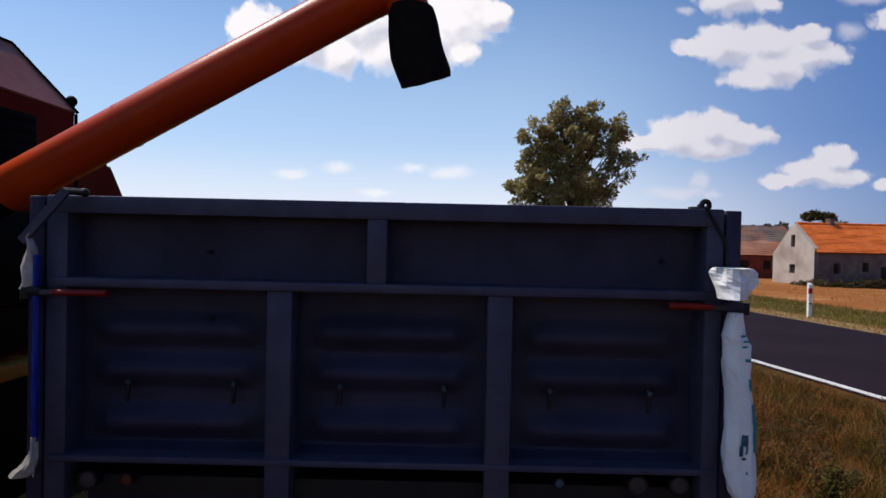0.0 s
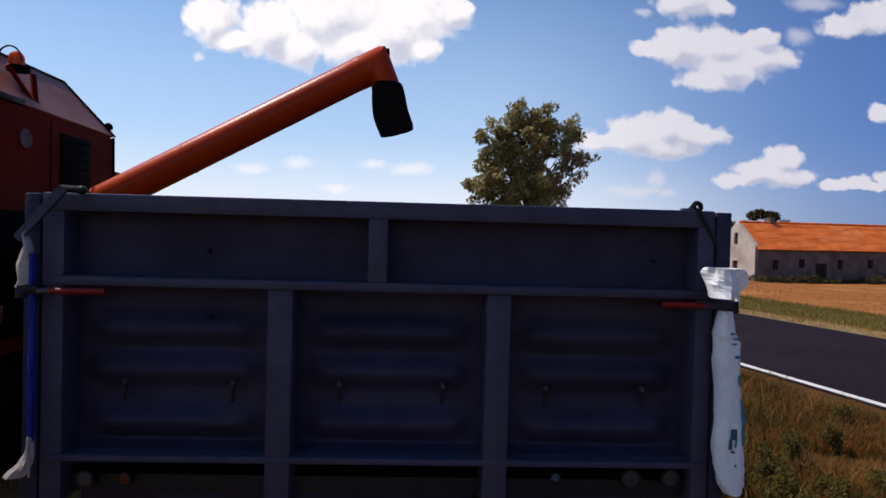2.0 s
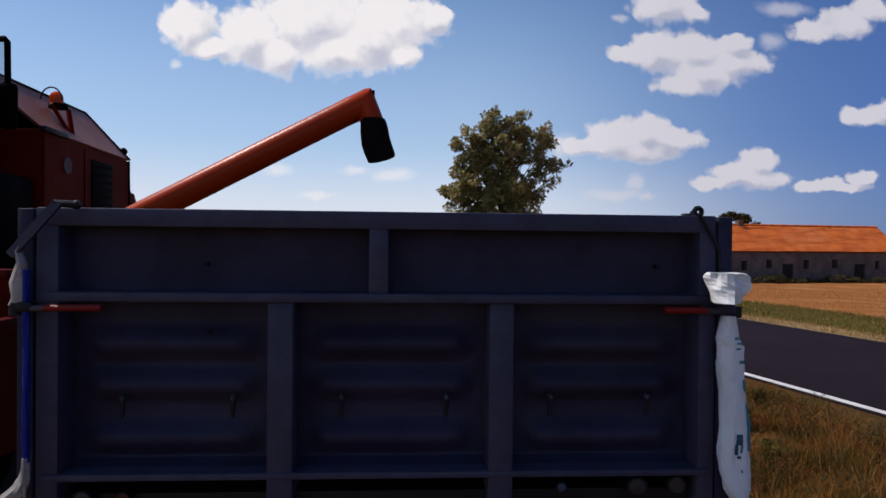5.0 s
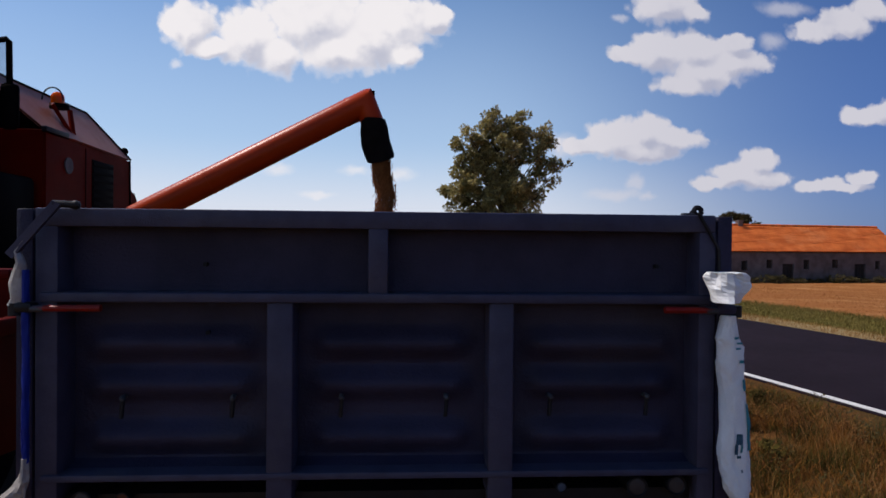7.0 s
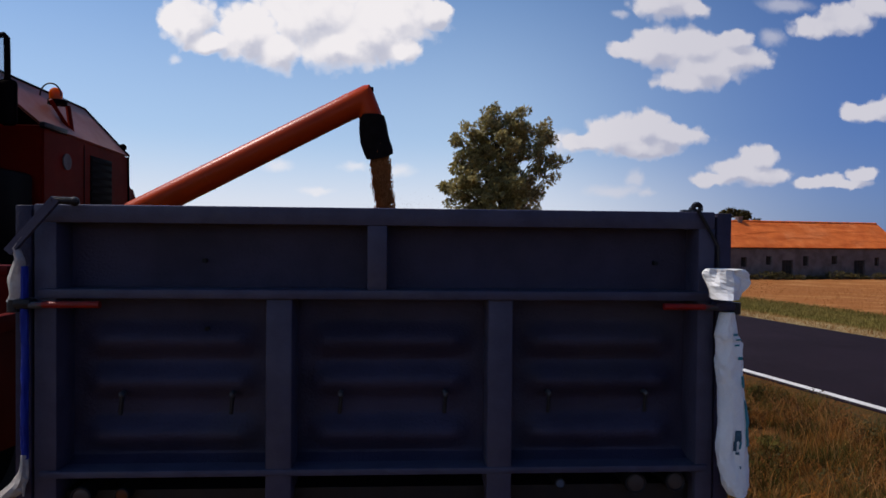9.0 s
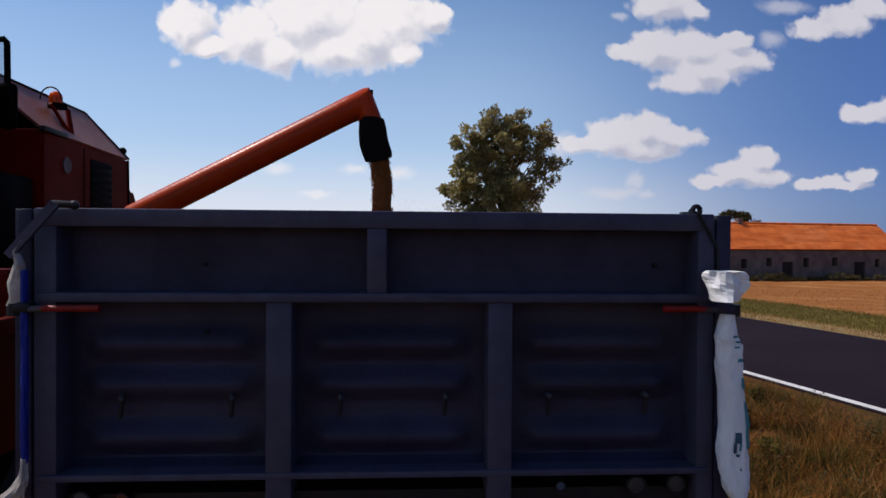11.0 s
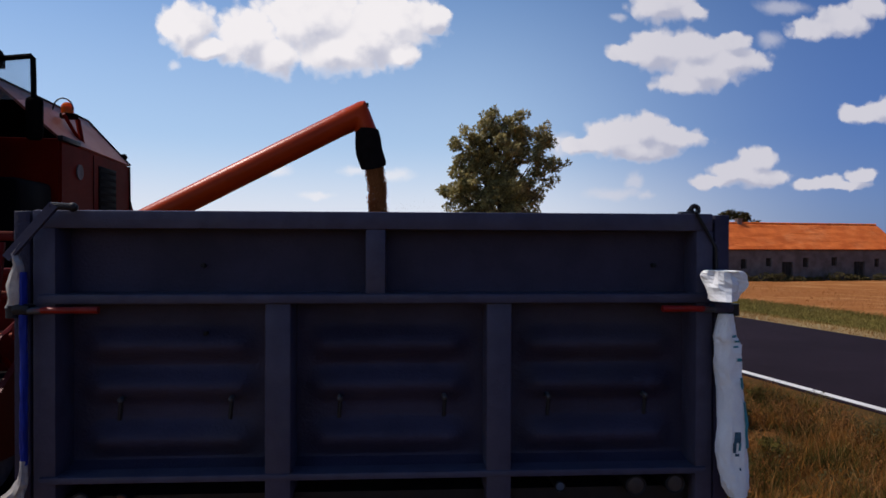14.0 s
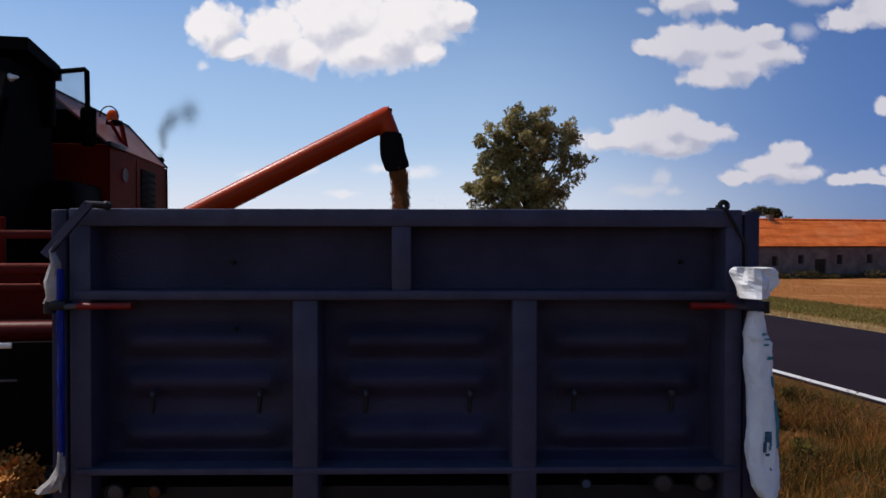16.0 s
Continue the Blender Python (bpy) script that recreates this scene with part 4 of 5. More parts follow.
TAIL_WRAP = [(-1.148, 1.535, 0.009), (-1.150, 1.495, 0.013), (-1.156, 1.464, 0.0185), (-1.170, 1.438, 0.0255), (-1.187, 1.416, 0.033), (-1.204, 1.398, 0.030)]


def make_sacks():
    white = thing("white_sack", "crumpled white plastic sack tied to the trailer corner", "plastic sack")
    part("hood", sack_mesh(HOOD_SACK, 0.58, 11, 19, 0.085, 0.062, 0.4), SACK, white, "crumpled bright white plastic", smooth=False)
    flap = B()
    loft(flap, [[(1.150 + 0.012 * k, -0.125 + 0.02 * k, 2.148 - 0.004 * k * k), (1.190 + 0.012 * k, -0.10 + 0.02 * k, 2.138 - 0.006 * k), (1.206 + 0.008 * k, -0.09 + 0.02 * k, 2.112 - 0.008 * k),
                 (1.186 + 0.006 * k, -0.095 + 0.02 * k, 2.070 + 0.008 * k), (1.160 + 0.01 * k, -0.11 + 0.02 * k, 2.100)] for k in (0, 1, 2)])
    part("flap", flap, SACK, white, "folded white plastic flap", smooth=False)
    tail = part("hanging_tube", sack_mesh(LONG_SACK, 0.27, 90, 44), SACK, white, "long wrinkled white plastic tube")
    front = -math.pi / 2
    for a0, a1, h0, h1, m in ((front + 0.2, front + 0.75, 0.17, 0.185, TEAL), (front + 0.3, front + 0.95, 0.215, 0.235, TEAL), (front + 0.05, front + 0.5, 0.27, 0.28, TEAL), (front + 0.35, front + 0.8, 0.33, 0.345, TEAL), (front + 0.55, front + 1.0, 0.44, 0.51, TEAL), (front + 0.65, front + 1.2, 0.57, 0.72, TEAL), (front - 0.12, front + 0.30, 0.665, 0.70, NAVY), (front - 0.20, front + 0.02, 0.70, 0.735, NAVY), (front + 0.15, front + 0.34, 0.70, 0.725, TEAL),
                              (front - 0.05, front + 0.22, 0.738, 0.750, NAVY), (front + 0.16, front + 0.25, 0.80, 0.812, NAVY)):
        part("print", sack_patch(LONG_SACK, 0.27, a0, a1, h0, h1), m, tail)
    blue = thing("blue_sack", "twisted blue plastic sack with pale ends on the trailer corner", "plastic sack")
    part("twist", sack_mesh(BLUE_SACK, 0.40, 60, 16, 0.03, 0.013), BLUE, blue, "blue plastic twist")
    part("upper_end", sack_mesh(TOP_WRAP, 0.4, 24, 18, 0.034, 0.016), SACK_SHADED, blue, "crumpled whitish plastic end")
    part("lower_end", sack_mesh(TAIL_WRAP, 0.7, 9, 10, 0.03, 0.016), SACK_SHADED, blue, "frayed whitish plastic end", smooth=False)
    part("loose_strip", pipe(B(), [(-1.158, -0.03, 1.462), (-1.150, -0.034, 1.43), (-1.152, -0.032, 1.40)], [0.008, 0.005, 0.003], 6), SACK_SHADED, blue)
    return white, blue


# ---- the combine harvester: x across (0 is the flank beside the trailer), y towards its tail ----
def make_combine():
    c = thing("combine_harvester", "red combine harvester with its unloading auger swung out", "combine harvester")
    tank = B()
    prism(tank, [(2.7, 1.75), (4.5, 1.75), (4.46, 3.13), (2.7, 3.15)], -2.2, 0.0, 0)
    bmesh.ops.bevel(tank, geom=tank.edges[:], offset=0.02, segments=2, affect="EDGES")
    tank = part("grain_tank", tank, RED, c, "red sheet metal grain tank")
    part("seam", box(B(), (-0.003, 3.42, 1.8), (0.004, 3.432, 3.1)), CAB_SHADE_BLACK, tank)
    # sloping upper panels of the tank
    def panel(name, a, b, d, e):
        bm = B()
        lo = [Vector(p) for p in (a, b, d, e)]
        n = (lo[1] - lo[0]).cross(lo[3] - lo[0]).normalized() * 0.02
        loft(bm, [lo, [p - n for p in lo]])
        return part(name, bm, RED_SUNLIT, tank, "sloping tank panel, lighting put into its colour", smooth=False)
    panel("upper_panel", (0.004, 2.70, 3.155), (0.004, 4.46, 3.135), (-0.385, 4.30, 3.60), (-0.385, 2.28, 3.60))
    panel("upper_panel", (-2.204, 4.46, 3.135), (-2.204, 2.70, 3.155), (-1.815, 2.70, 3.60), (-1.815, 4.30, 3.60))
    panel("rear_upper_panel", (0.0, 4.465, 3.135), (-2.2, 4.465, 3.135), (-1.815, 4.305, 3.60), (-0.385, 4.305, 3.60))
    # Tank front in near-black: its shade is put into the colour.
    panel("front_upper_panel", (-2.2, 2.695, 3.15), (-0.004, 2.695, 3.15), (-0.39, 2.285, 3.59), (-1.81, 2.285, 3.59)).data.materials[0] = CAB_SHADE_BLACK
    rim = B()
    pipe(rim, [(0.012, 4.47, 3.13), (-0.385, 4.31, 3.605), (-0.385, 2.28, 3.605)], 0.012, 8)
    part("rim", rim, CAB_SHADE_BLACK, tank)
    part("edge_strip", rod(B(), (0.0, 4.465, 3.12), (0.006, 4.485, 1.9), 0.012, 8), CAB_SHADE_BLACK, tank)
    part("lip_plate", box(B(), (-0.01, 2.66, 3.13), (0.035, 3.04, 3.175), 0.006), DARK_STEEL, tank, "small grey plate")
    # Sheet added over the lower flank; its fade to black is painted in.
    part("flank_fade", box(B(), (-0.004, 2.72, 1.76), (0.006, 4.46, 2.36), 0.003), CAB_SHADE_BLACK, tank, "dark sheet for the flank's fade to black")
    # recessed service hatch and round plate
    hatch = part("side_hatch", box(B(), (-0.002, 3.55, 2.40), (0.004, 4.04, 3.02), 0.002), CAB_SHADE_BLACK, tank, "dark slatted hatch")
    for i in range(8):
        z = 2.44 + i * 0.075
        part("slat", box(B(), (0.004, 3.57, z), (0.010, 4.02, z + 0.03)), CAB_SHADE_BLACK, hatch)
    part("round_plate", rod(B(), (-0.01, 3.09, 2.90), (0.012, 3.09, 2.90), 0.072, 24), DISC, tank, "dull white round plate")
    # beacon on its bracket
    bea = part("beacon_bracket", pipe(pipe(B(), [(-0.15, 3.12, 3.45), (-0.07, 3.32, 3.20)], 0.018, 8), [(-0.15, 3.44, 3.45), (-0.07, 3.34, 3.20)], 0.024, 8), RED, c, "dark red forked bracket")
    part("beacon_foot", rod(B(), (-0.16, 3.27, 3.435), (-0.16, 3.27, 3.475), 0.08, 18), CAB_SHADE_BLACK, bea)
    bulb = part("beacon", ball(rod(B(), (-0.175, 3.27, 3.47), (-0.175, 3.27, 3.535), 0.055, 20), (-0.175, 3.27, 3.535), 0.055, 3), AMBER, c, "amber warning beacon")
    part("guard_hoop", pipe(B(), [(-0.185 + 0.090 * math.cos(a), 3.20, 3.50 + 0.112 * math.sin(a)) for a in [i * math.pi / 12 for i in range(13)]], 0.007, 6), DARK_STEEL, bulb)
    part("exhaust_pipe", ball(rod(B(), (-0.11, 4.52, 2.9), (-0.09, 4.54, 3.22), 0.03, 12), (-0.085, 4.54, 3.235), 0.042, 2), CAB_SHADE_BLACK, c, "black exhaust outlet")
    # engine hood and tail
    tail = B()
    prism(tail, [(4.47, 1.3), (6.9, 1.3), (6.6, 1.7), (5.60, 2.57), (5.44, 2.866), (4.47, 2.87)], -1.9, -0.3, 0)
    bmesh.ops.bevel(tail, geom=tail.edges[:], offset=0.03, segments=2, affect="EDGES")
    part("straw_hood", tail, RED, c)
    low = B()
    prism(low, [(1.9, 1.25), (6.8, 1.25), (6.8, 1.32), (2.72, 1.75), (1.9, 1.75)], -1.9, -0.25, 0)
    part("threshing_body", low, RED, c, "dark red lower body")
    # Belly and the panel after it are added to darken the ground below.
    part("belly", box(B(), (-1.85, 2.85, 0.62), (-0.32, 5.0, 1.3), 0.05), CAB_SHADE_BLACK, c, "dark machine belly")
    part("ground_shade_panel", box(B(), (-0.30, 2.85, 0.30), (-0.26, 5.1, 1.22), 0.01), CAB_SHADE_BLACK, c, "added black panel that keeps the ground dark")
    # Added block coloured like the sunlit stubble beneath and behind the machine.
    part("stubble_block", box(B(), (-0.252, 3.74, 1.25), (0.0, 4.2, 1.35), 0.02), CHAFF_STUBBLE, c, "added block for the sunlit stubble beyond")
    part("belt_cover", box(B(), (-0.22, 2.9, 1.41), (-0.04, 4.2, 1.74), 0.04), CAB_SHADE_BLACK, c, "black belt cover")
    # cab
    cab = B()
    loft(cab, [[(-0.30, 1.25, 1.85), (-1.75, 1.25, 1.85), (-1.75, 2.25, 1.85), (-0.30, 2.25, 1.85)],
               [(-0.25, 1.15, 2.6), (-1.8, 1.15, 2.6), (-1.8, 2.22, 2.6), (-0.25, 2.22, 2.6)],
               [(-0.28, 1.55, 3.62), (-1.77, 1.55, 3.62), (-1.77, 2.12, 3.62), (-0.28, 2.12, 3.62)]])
    cab = part("cab", cab, CAB_SHADE_BLACK, c, "dark cab body", smooth=False)
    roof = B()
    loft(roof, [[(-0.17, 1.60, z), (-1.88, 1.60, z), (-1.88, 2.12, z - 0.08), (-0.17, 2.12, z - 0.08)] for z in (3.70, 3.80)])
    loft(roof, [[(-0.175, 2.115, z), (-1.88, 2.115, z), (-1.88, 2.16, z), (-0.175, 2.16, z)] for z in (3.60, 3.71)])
    part("roof", roof, CAB_SHADE_BLACK, cab, "dark cab roof", smooth=False)
    part("work_lamp", ball(rod(B(), (-0.27, 1.56, 3.47), (-0.27, 1.53, 3.47), 0.03, 16), (-0.27, 1.525, 3.47), 0.038, 2, (2.0, 0.3, 0.6)), CHROME, cab, "round work lamp")
    frame_bar = part("window_frame", pipe(pipe(B(), [(-0.22, 2.11, 3.665), (0.03, 2.115, 3.70), (0.045, 2.115, 3.68), (0.05, 2.115, 3.36)], 0.022, 8), [(-0.22, 2.11, 3.665), (-0.215, 2.112, 3.36)], 0.012, 8), CAB_SHADE_BLACK, cab, "black open window frame")
    pane = part("pane", box(B(), (-0.21, 2.112, 3.355), (0.04, 2.117, 3.675)), GLASS, frame_bar, "hazy glass pane", smooth=False)
    pane.visible_shadow = False
    part("mirror", box(B(), (0.0, 2.07, 3.04), (0.125, 2.12, 3.375), 0.035), CAB_SHADE_BLACK, cab, "black rear-view mirror")
    part("rear_post", box(B(), (-0.34, 2.05, 3.2), (-0.205, 2.13, 3.66), 0.01), CAB_SHADE_BLACK, cab)
    part("ladder_rail", pipe(B(), [(-0.22, 1.2, 1.6), (-0.2, 1.12, 2.5), (-0.26, 1.5, 3.3)], 0.018, 8), CAB_SHADE_BLACK, cab)
    part("platform", box(B(), (-2.1, 1.0, 1.80), (-0.02, 2.7, 1.86), 0.01), CAB_SHADE_BLACK, cab)
    part("side_tank", box(B(), (-0.32, 2.05, 1.95), (-0.04, 2.66, 2.75), 0.05), CAB_SHADE_BLACK, c, "black side tank")
    part("platform_panel", box(B(), (-0.6, 1.02, 1.87), (-0.05, 1.06, 2.4), 0.01), RED, cab)
    # auger
    auger = part("auger_tube", rod(B(), (0.594, 3.0, 2.436), (2.41, 3.0, 3.409), 0.1165, 40), ORANGE, c, "orange-red unloading tube")
    ax = Vector((2.875, 0, 1.541)).normalized()
    for d, r, w in ((1.68, 0.119, 0.008), (3.1, 0.1205, 0.02)):
        p = Vector((-0.25, 3.0, 1.983)) + ax * d
        part("collar", rod(B(), p - ax * w, p + ax * w, r, 40), ORANGE, auger)
    part("pivot_elbow", pipe(B(), [(0.60, 3.0, 2.440), (0.46, 3.0, 2.33), (0.34, 3.0, 2.12), (0.16, 3.0, 1.92), (-0.25, 3.0, 1.84)], 0.105, 20), CAB_SHADE_BLACK, auger, "dark pivot elbow")
    # spout: the tube bends over and points down
    rings = []
    for (ax1, az1), (bx1, bz1) in (((2.345, 3.508), (2.455, 3.300)), ((2.600, 3.642), (2.548, 3.348)), ((2.652, 3.650), (2.556, 3.342)), ((2.672, 3.618), (2.560, 3.336)), ((2.735, 3.460), (2.566, 3.325)), ((2.800, 3.290), (2.576, 3.290))):
        mid, half = Vector(((ax1 + bx1) / 2, 3.0, (az1 + bz1) / 2)), Vector(((ax1 - bx1) / 2, 0, (az1 - bz1) / 2))
        rings.append([mid + half * math.cos(u) + Vector((0, 0.119, 0)) * math.sin(u) for u in [i * math.tau / 32 for i in range(32)]])
    part("spout", loft(B(), rings), ORANGE, auger, "orange-red bent spout")
    part("spout_hinge", box(B(), (2.655, 2.95, 3.585), (2.688, 3.05, 3.622), 0.006), CAB_SHADE_BLACK, auger)
    sleeve = thing_part("sleeve", c, pose(2.69, 3.0, 3.31))
    cloth = B()
    rings = []
    sides = ((0.0, -0.133, 0.050, 0.095, 0.060), (0.3, -0.128, -0.065, 0.124, -0.030), (0.65, -0.106, -0.200, 0.166, -0.165), (0.85, -0.078, -0.270, 0.186, -0.232), (1.0, -0.046, -0.336, 0.194, -0.266))
    for j in range(15):
        h = j / 14
        lo, hi = next((a, b) for a, b in zip(sides, sides[1:]) if h <= b[0])
        k = (h - lo[0]) / (hi[0] - lo[0])
        lx, lz, rx, rz = [a + (b - a) * k for a, b in zip(lo[1:], hi[1:])]
        ring_ = []
        for i in range(40):
            a = i * math.tau / 40
            c1 = math.cos(a) * (1 + 0.05 * h * noise.noise((math.cos(a) * 2, math.sin(a) * 2, h * 3))) + 0.02 * math.sin(h * 9)
            ring_.append(((lx + rx) / 2 + (rx - lx) / 2 * c1, (0.132 - 0.03 * h) * math.sin(a) * (1 + 0.05 * h * math.sin(a * 7 + h * 4)),
                          (lz + rz) / 2 + (rz - lz) / 2 * math.cos(a) + 0.035 * h * math.sin(a)))
        rings.append(ring_)
    inner = [[(x * 0.95 + 0.003, y * 0.95, z) for x, y, z in r] for r in rings[::-1]]
    part("cloth", loft(cloth, rings + inner, caps=False), SLEEVE, sleeve, "black flexible sleeve")
    # wheels
    for x, y, r, w in ((-0.3, 2.0, 0.78, 0.24), (-1.9, 2.0, 0.78, 0.24), (-0.4, 5.6, 0.5, 0.15), (-1.8, 5.6, 0.5, 0.15)):
        ring(thing_part("wheel", c, pose(x, y, r, 0, 90, 0)), r, w)
    part("front_axle", rod(B(), (-2.0, 2.0, 0.78), (-0.2, 2.0, 0.78), 0.12, 12), CAB_SHADE_BLACK, c)
    part("rear_axle", rod(B(), (-1.9, 5.6, 0.5), (-0.3, 5.6, 0.5), 0.08, 12), CAB_SHADE_BLACK, c)
    part("axle_strut", box(B(), (-1.3, 5.45, 0.5), (-0.9, 5.75, 1.3), 0.02), CAB_SHADE_BLACK, c)
    # header, raised, with its reel
    head = B()
    prism(head, [(0.55, 1.24), (0.62, 1.24), (0.62, 2.054), (0.46, 2.054)], -3.1, 0.98, 0)
    head = part("header", head, HEADER_RED, c, "red raised header")
    # Table and cross auger are black: the header's inner shade in their colour.
    part("table", prism(B(), [(-0.42, 1.33), (0.545, 1.24), (0.545, 1.28), (-0.42, 1.36)], -3.1, 0.978, 0), CAB_SHADE_BLACK, head)
    for x in (-3.13, 0.985):
        part("divider", prism(B(), [(-0.6, 1.33), (0.62, 1.22), (0.62, 1.9), (0.1, 1.85), (-0.4, 1.55)], x, x + 0.03, 0), HEADER_RED, head)
    part("header_top_beam", box(B(), (-3.1, 0.42, 2.052), (0.98, 0.50, 2.10), 0.01), HEADER_RED, head)
    part("cross_auger", rod(B(), (-3.0, 0.22, 1.46), (0.95, 0.22, 1.46), 0.13, 20), CAB_SHADE_BLACK, head)
    part("feeder", prism(B(), [(0.63, 1.05), (1.9, 1.0), (1.9, 1.6), (0.63, 1.55)], -1.65, -0.65, 0), CAB_SHADE_BLACK, head)
    reel = part("reel_axle", rod(B(), (-3.0, -0.15, 1.775), (0.95, -0.15, 1.775), 0.05, 12), HEADER_RED, head)
    for k in range(6):
        a = radians(20 + 60 * k)
        y, z = -0.15 + 0.47 * math.cos(a), 1.775 + 0.47 * math.sin(a)
        bat = part("reel_bat", box(B(), (-3.0, y - 0.012, z + 0.008), (0.95, y + 0.012, z + 0.045), 0.004), HEADER_RED, head, "red reel slat")
        part("sunlit_edge", box(B(), (-3.0, y - 0.016, z + 0.041), (0.95, y + 0.016, z + 0.052), 0.003), SUNLIT_EDGE, bat)
        for x in (-2.95, -1.7, -0.4, 0.90):
            part("reel_arm", rod(B(), (x, -0.15, 1.775), (x, y, z), 0.014, 6), HEADER_RED, bat)
    part("lift_arm", box(B(), (1.0, -0.2, 1.80), (1.05, 1.2, 1.88), 0.01), HEADER_RED, head)
    # Added black sheet stands in for the shade deep inside the header.
    shield = part("header_shade_sheet", box(B(), (-3.1, -0.70, 1.26), (1.12, -0.67, 1.80), 0.01), CAB_SHADE_BLACK, head, "black sheet added over the shaded header inside")
    part("reflector_bar", box(B(), (0.76, -0.712, 1.774), (0.884, -0.70, 1.798), 0.005), CHROME, shield, "pale reflector bar")
    part("clip", box(B(), (0.83, -0.712, 1.632), (0.906, -0.70, 1.642), 0.003), DISC, shield)
    rng = np.random.default_rng(77)
    straw = []
    for _ in range(2600):
        x, u = rng.uniform(-0.6, 0.97), rng.uniform(0, 1)
        straw.append((x, -0.94 + 0.30 * u, 1.12 + (0.18 + 0.05 * u) * rng.uniform(0.3, 1.0), 0.03))
    v, f = leaves(straw, 26000, 0.022, 78)
    tagged(new("cut_straw", many("cut_straw", v, f, CUT_STRAW)), "loose cut straw", kind="stuff").parent = head
    part("cutter_sill", box(B(), (-3.1, -0.98, 1.06), (0.97, -0.62, 1.14), 0.02), CHAFF_STUBBLE, head, "sill heaped with straw")
    part("front_beam", box(B(), (-3.1, 0.28, 1.52), (0.98, 0.42, 1.76), 0.012), HEADER_RED, head)
    part("front_beam_edge", box(B(), (-3.1, 0.272, 1.75), (0.98, 0.43, 1.768), 0.004), SUNLIT_EDGE, head)
    return c, sleeve


# ---- grain, dust and exhaust smoke in rigid pieces ----
def grain_piece(rng, count, length, spread):
    """A handful of loose kernels that falls as one."""
    verts, faces = [], []
    for _ in range(count):
        h = float(np.clip(rng.normal(0, 0.30), -0.62, 0.62))
        a, r = rng.uniform(0, math.tau), min(spread * math.sqrt(rng.uniform()) * (1.0 + 0.25 * abs(rng.normal())), 0.082 if rng.uniform() < 0.9 else 0.098)
        p = Vector((r * math.cos(a), r * math.sin(a), h * length))
        d = (Vector(rng.normal(size=3)).normalized() + Vector((0, 0, 2.6))).normalized()
        s = d.orthogonal().normalized()
        u = d.cross(s)
        l, w = 0.014 * rng.uniform(0.6, 1.6), 0.0032
        k = len(verts)
        verts += [p + d * l, p - d * l, p + s * w, p - s * w * 0.5 + u * w, p - s * w * 0.5 - u * w]
        faces += [(k, k + 2, k + 3), (k, k + 3, k + 4), (k, k + 4, k + 2), (k + 1, k + 3, k + 2), (k + 1, k + 4, k + 3), (k + 1, k + 2, k + 4)]
    return verts, faces


def make_grain():
    rng = np.random.default_rng(21)
    flow = thing("grain_stream", "brown grain pouring from the auger sleeve into the trailer", "grain")
    pieces = []
    for i in range(16):
        v, f = grain_piece(rng, 1300, 0.17, 0.080 + 0.003 * (i % 3))
        ob = new("grain_handful", many("grain_handful", v, f, GRAIN))
        ob.parent = flow
        tagged(ob, kind="stuff")
        pieces.append(ob)
    dust = []
    for i in range(3):
        v, f = speck_cloud(rng, 1100, 0.006, 0.10 + 0.04 * i, 0.6)
        ob = new("dust_puff", many("dust_puff", v, f, DUST))
        ob.parent = flow
        dust.append(tagged(ob, "thin pale grain dust", kind="stuff"))
    return flow, pieces, dust


def speck_cloud(rng, count, size, radius, stretch):
    verts, faces = [], []
    for _ in range(count):
        p = Vector((rng.normal() * radius, rng.normal() * radius, rng.normal() * radius * stretch))
        d = [Vector(rng.normal(size=3)).normalized() * size * rng.uniform(0.5, 1.5) for _ in range(3)]
        k = len(verts)
        verts += [p + q for q in d]
        faces.append((k, k + 1, k + 2))
    return verts, faces


def make_smoke():
    rng = np.random.default_rng(31)
    smoke = thing("exhaust_smoke", "dark grey diesel smoke rising from the exhaust", "smoke")
    puffs = []
    for i in range(9):
        r = 0.023 + 0.0045 * (8 - i)
        v, f = speck_cloud(rng, int(3.6e6 * r * r), 0.0040, r, 1.5)
        ob = new("smoke_puff", many("smoke_puff", v, f, SMOKE))
        ob.parent = smoke
        tagged(ob, kind="stuff")
        puffs.append(ob)
    return smoke, puffs


make_ground()
make_barn()
make_shed()
make_trees()
make_post()
make_grass()
make_weeds()
trailer = make_trailer()
white_sack, blue_sack = make_sacks()
combine, sleeve = make_combine()
grain, handfuls, dust = make_grain()
smoke, puffs = make_smoke()

TRAILER_ROWS = [
    (0.0, pose(-0.6778, 1.9584, 0, 0.0493, 0.2241, 1.8267)),
    (0.5, pose(-0.5900, 1.6946, 0, -0.0563, 0.2793, 1.7559)),
    (1.0, pose(-0.5040, 1.3742, 0, -0.1803, 0.1339, 1.4479)),
    (1.5, pose(-0.4443, 1.1222, 0, -0.0821, 0.9479, 1.0212)),
    (2.0, pose(-0.3914, 0.8736, 0, 0.0288, 0.2835, 0.6864)),
    (2.5, pose(-0.3347, 0.6442, 0, 0.0884, -0.0221, 0.3535)),
    (3.0, pose(-0.2605, 0.4225, 0, -0.0163, 0.0942, 0.0597)),
    (3.5, pose(-0.1638, 0.2235, 0, 0.1662, 0.0450, -0.1366)),
    (4.0, pose(-0.0320, 0.0046, 0, 0.0580, 0.1588, -0.0668)),
    (6.5, pose(0, 0, 0, 0, 0, 0)),
    (16.0, pose(0, 0, 0, 0, 0, 0)),
]

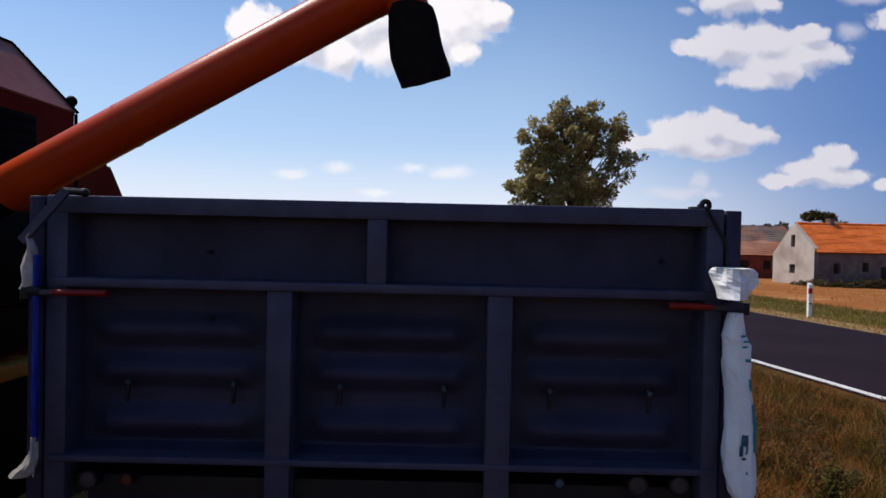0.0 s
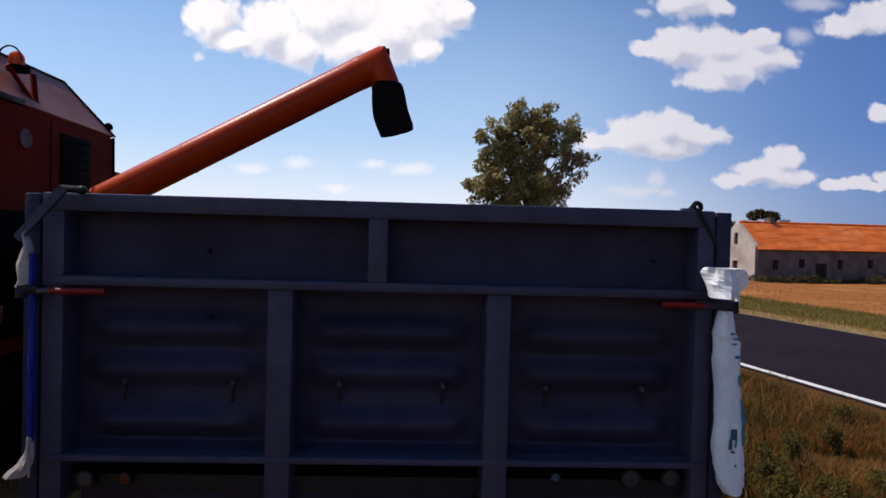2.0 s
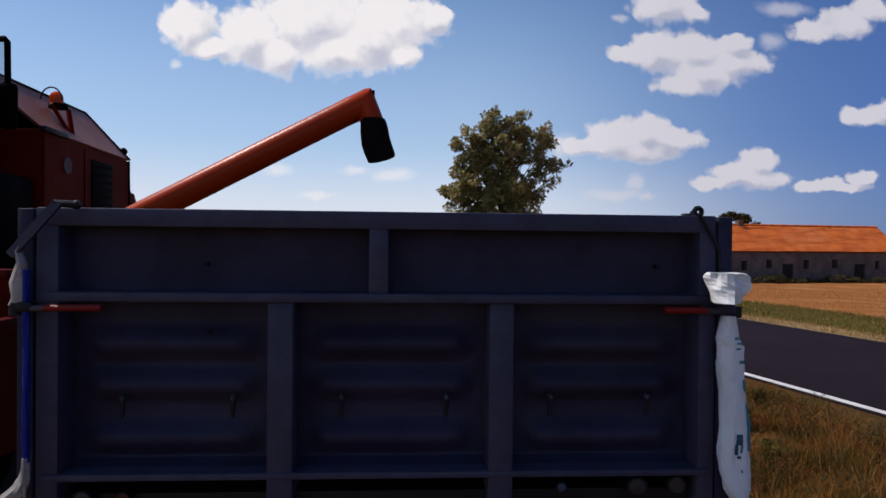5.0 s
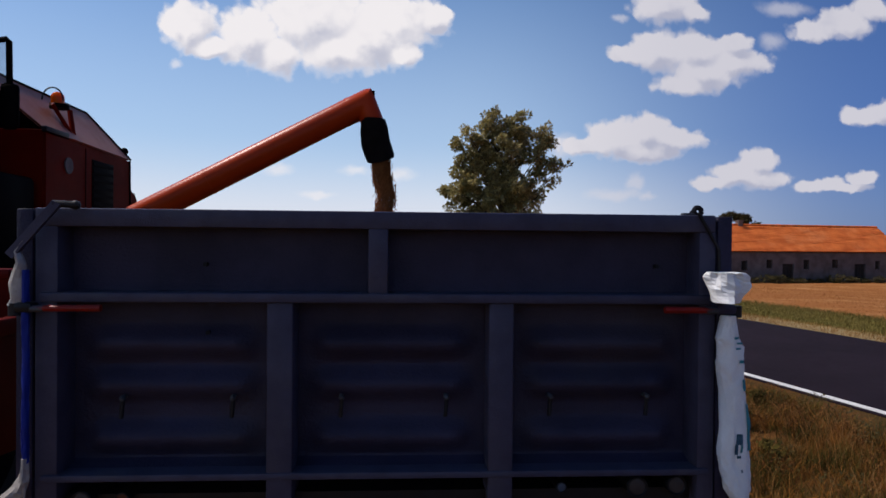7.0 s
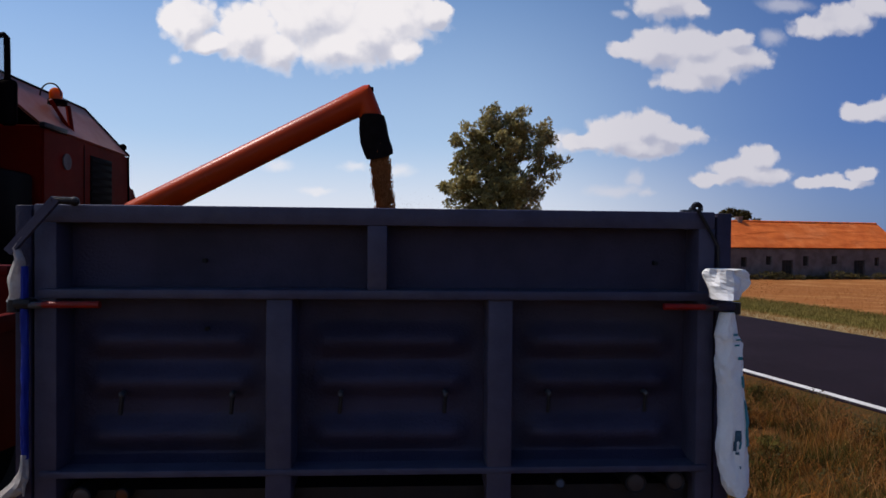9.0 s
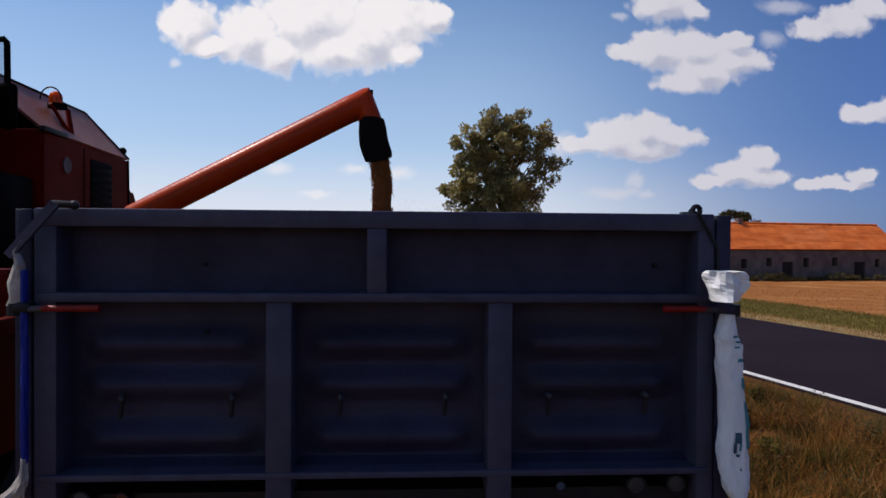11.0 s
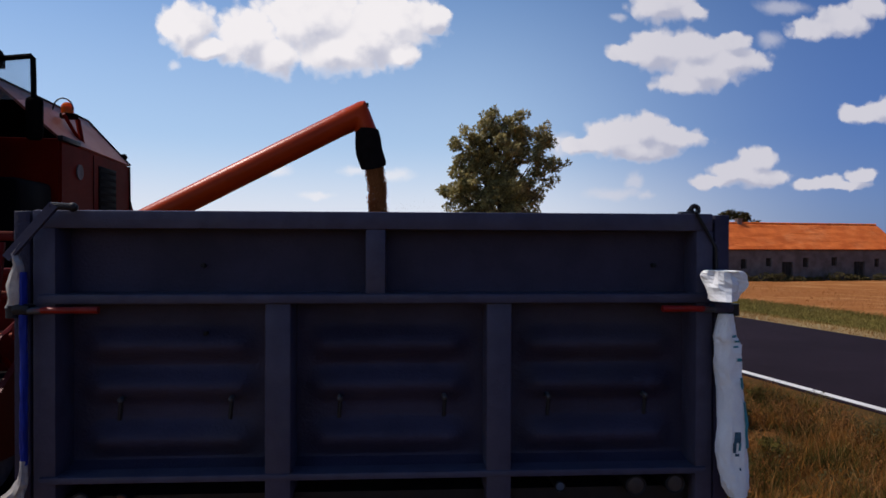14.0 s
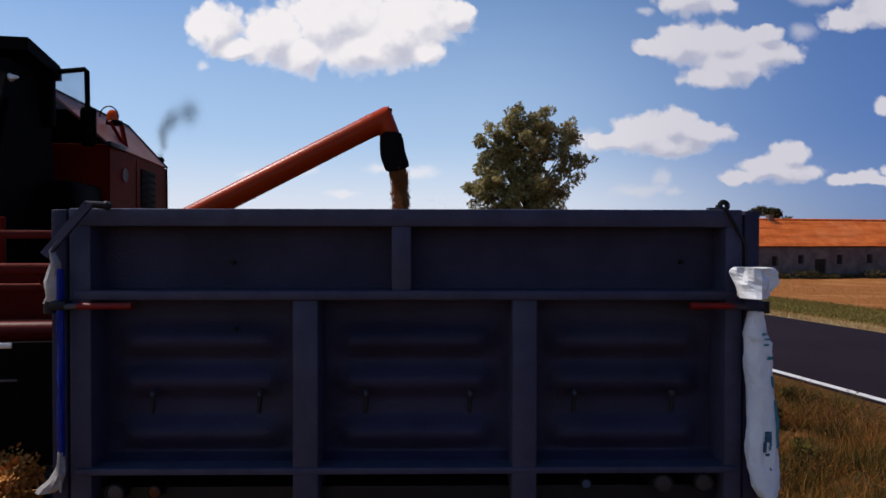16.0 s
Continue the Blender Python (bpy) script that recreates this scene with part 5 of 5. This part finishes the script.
COMBINE_ROWS = [
    (0.0, pose(-3.3991, 0.0169, 0, 0, 0, -0.7308)),
    (0.5, pose(-3.3269, 0.0859, 0, 0, 0, -0.1004)),
    (1.0, pose(-3.2668, 0.1758, 0, 0, 0, 0.5017)),
    (1.5, pose(-3.2028, 0.2827, 0, 0, 0, 1.0060)),
    (2.0, pose(-3.1605, 0.3860, 0, 0, 0, 1.3721)),
    (2.5, pose(-3.1013, 0.4546, 0, 0, 0, 1.6404)),
    (3.0, pose(-3.0366, 0.5381, 0, 0, 0, 1.9592)),
    (3.5, pose(-2.9397, 0.5337, 0, 0, 0, 2.3489)),
    (4.0, pose(-2.8074, 0.4793, 0, 0, 0, 2.7909)),
    (6.5, pose(-2.7756, 0.5043, 0, 0, 0, 2.7879)),
    (7.0, pose(-2.7786, 0.5069, 0, 0, 0, 2.8106)),
    (7.5, pose(-2.7805, 0.5063, 0, 0, 0, 2.8278)),
    (8.0, pose(-2.7822, 0.4996, 0, 0, 0, 2.8467)),
    (8.5, pose(-2.7799, 0.5050, 0, 0, 0, 2.8578)),
    (9.0, pose(-2.7813, 0.5079, 0, 0, 0, 2.8671)),
    (11.5, pose(-2.7829, 0.5099, 0, 0, 0, 2.8823)),
    (12.0, pose(-2.7876, 0.5124, 0, 0, 0, 2.9347)),
    (12.5, pose(-2.7628, 0.5760, 0, 0, 0, 3.4987)),
    (13.0, pose(-2.7345, 0.6672, 0, 0, 0, 4.3382)),
    (13.5, pose(-2.7128, 0.7640, 0, 0, 0, 5.1286)),
    (14.0, pose(-2.6870, 0.8626, 0, 0, 0, 5.6822)),
    (14.5, pose(-2.6806, 0.9222, 0, 0, 0, 5.9763)),
    (15.0, pose(-2.6834, 1.0049, 0, 0, 0, 6.1637)),
    (15.5, pose(-2.6859, 1.0921, 0, 0, 0, 6.3513)),
    (16.0, pose(-2.6748, 1.1812, 0, 0, 0, 6.5779)),
]

def fall_rows(i, n):
    """A handful waits in the sleeve, then falls into the trailer, again and again."""
    wait = pose(2.712, 3.0, 3.185, 0, -12, 0)
    rows = [(0.0, wait)]
    first = 162 + i                     # in thirtieths of a second; one round takes sixteen
    while first < 482:
        turn = (i * 67 + len(rows) * 31) % 70
        rows.append((first / 30, wait))
        rows.append(((first + 1) / 30, wait))
        for step in (3, 6, 9, 12, 15):
            k = (step - 1) / 14
            drop = 0.5 * k + 1.05 * k * k
            rows.append(((first + step) / 30, pose(2.712 + 0.026 * min(1.0, drop / 0.2) + (0.052 + 0.009 * ((i * 3) % 5 - 2)) * min(1.0, max(0.0, drop - 0.1) / 0.4), 3.0 + 0.012 * ((i * 2) % 5 - 2) * min(1.0, drop / 0.45), 3.185 - drop, 0, -12 * max(0.0, 1 - drop / 0.3), turn * min(1.0, drop / 0.3))))
        first += 16
    return cut(rows)


def smoke_rows(i, n):
    """A puff waits inside the pipe, then rises and drifts."""
    begin = 15.26 + 0.08 * i
    a = pose(-0.9, 3.7, 2.6)
    rows = [(0.0, a), (begin - 0.15, a), (begin, pose(-0.10, 4.53, 3.1))]
    for k in (0.25, 0.5, 0.75, 1.0):
        t = begin + 0.7 * k
        side = (0.30 - 0.05 * i if i < 4 else 0.03) * k ** 3
        rows.append((t, pose(-0.085 + 0.07 * k + side + 0.018 * math.sin(i * 2.1), 4.53, 3.18 + 1.0 * k - 0.34 * k * k, 0, 0, 30 * k)))
    return cut(rows)


def cut(rows):
    """The rows up to the clip's end."""
    before = [r for r in rows if r[0] < 15.98]
    after = [r for r in rows if r[0] >= 15.98]
    if after:
        (t0, m0), (t1, m1) = before[-1], after[0]
        k = 0.0 if t1 - t0 < 0.04 else (16.0 - t0) / (t1 - t0)
        before.append((16.0, m0.lerp(m1, k)))
    else:
        before.append((16.0, before[-1][1]))
    return before


def motions():
    for ob in (trailer, white_sack, blue_sack):
        walk(ob, TRAILER_ROWS)
    for ob in (combine, grain, smoke):
        walk(ob, COMBINE_ROWS)
    hang = pose(2.69, 3.0, 3.31, 0, 2, 0)
    pour = pose(2.69, 3.0, 3.31, 0, 4, 0)
    walk(sleeve, [(0.0, hang), (5.3, hang), (5.8, pour), (8.0, pose(2.69, 3.0, 3.31, 0, 3, 0)), (12.5, pose(2.69, 3.0, 3.31, 0, 5, 0)), (16.0, pour)])
    for i, ob in enumerate(handfuls):
        walk(ob, fall_rows(i, len(handfuls)))
    for i, ob in enumerate(dust):
        low, high = pose(2.75 + 0.05 * i, 3.0, 1.9), pose(2.85 + 0.22 * i, 3.1, 2.42 + 0.04 * i)
        walk(ob, [(0.0, low), (6.0 + i, low), (8.0 + i, high), (12.0, pose(2.80 + 0.18 * i, 3.0, 2.40)), (16.0, high)])
    for i, ob in enumerate(puffs):
        walk(ob, smoke_rows(i, len(puffs)))


motions()
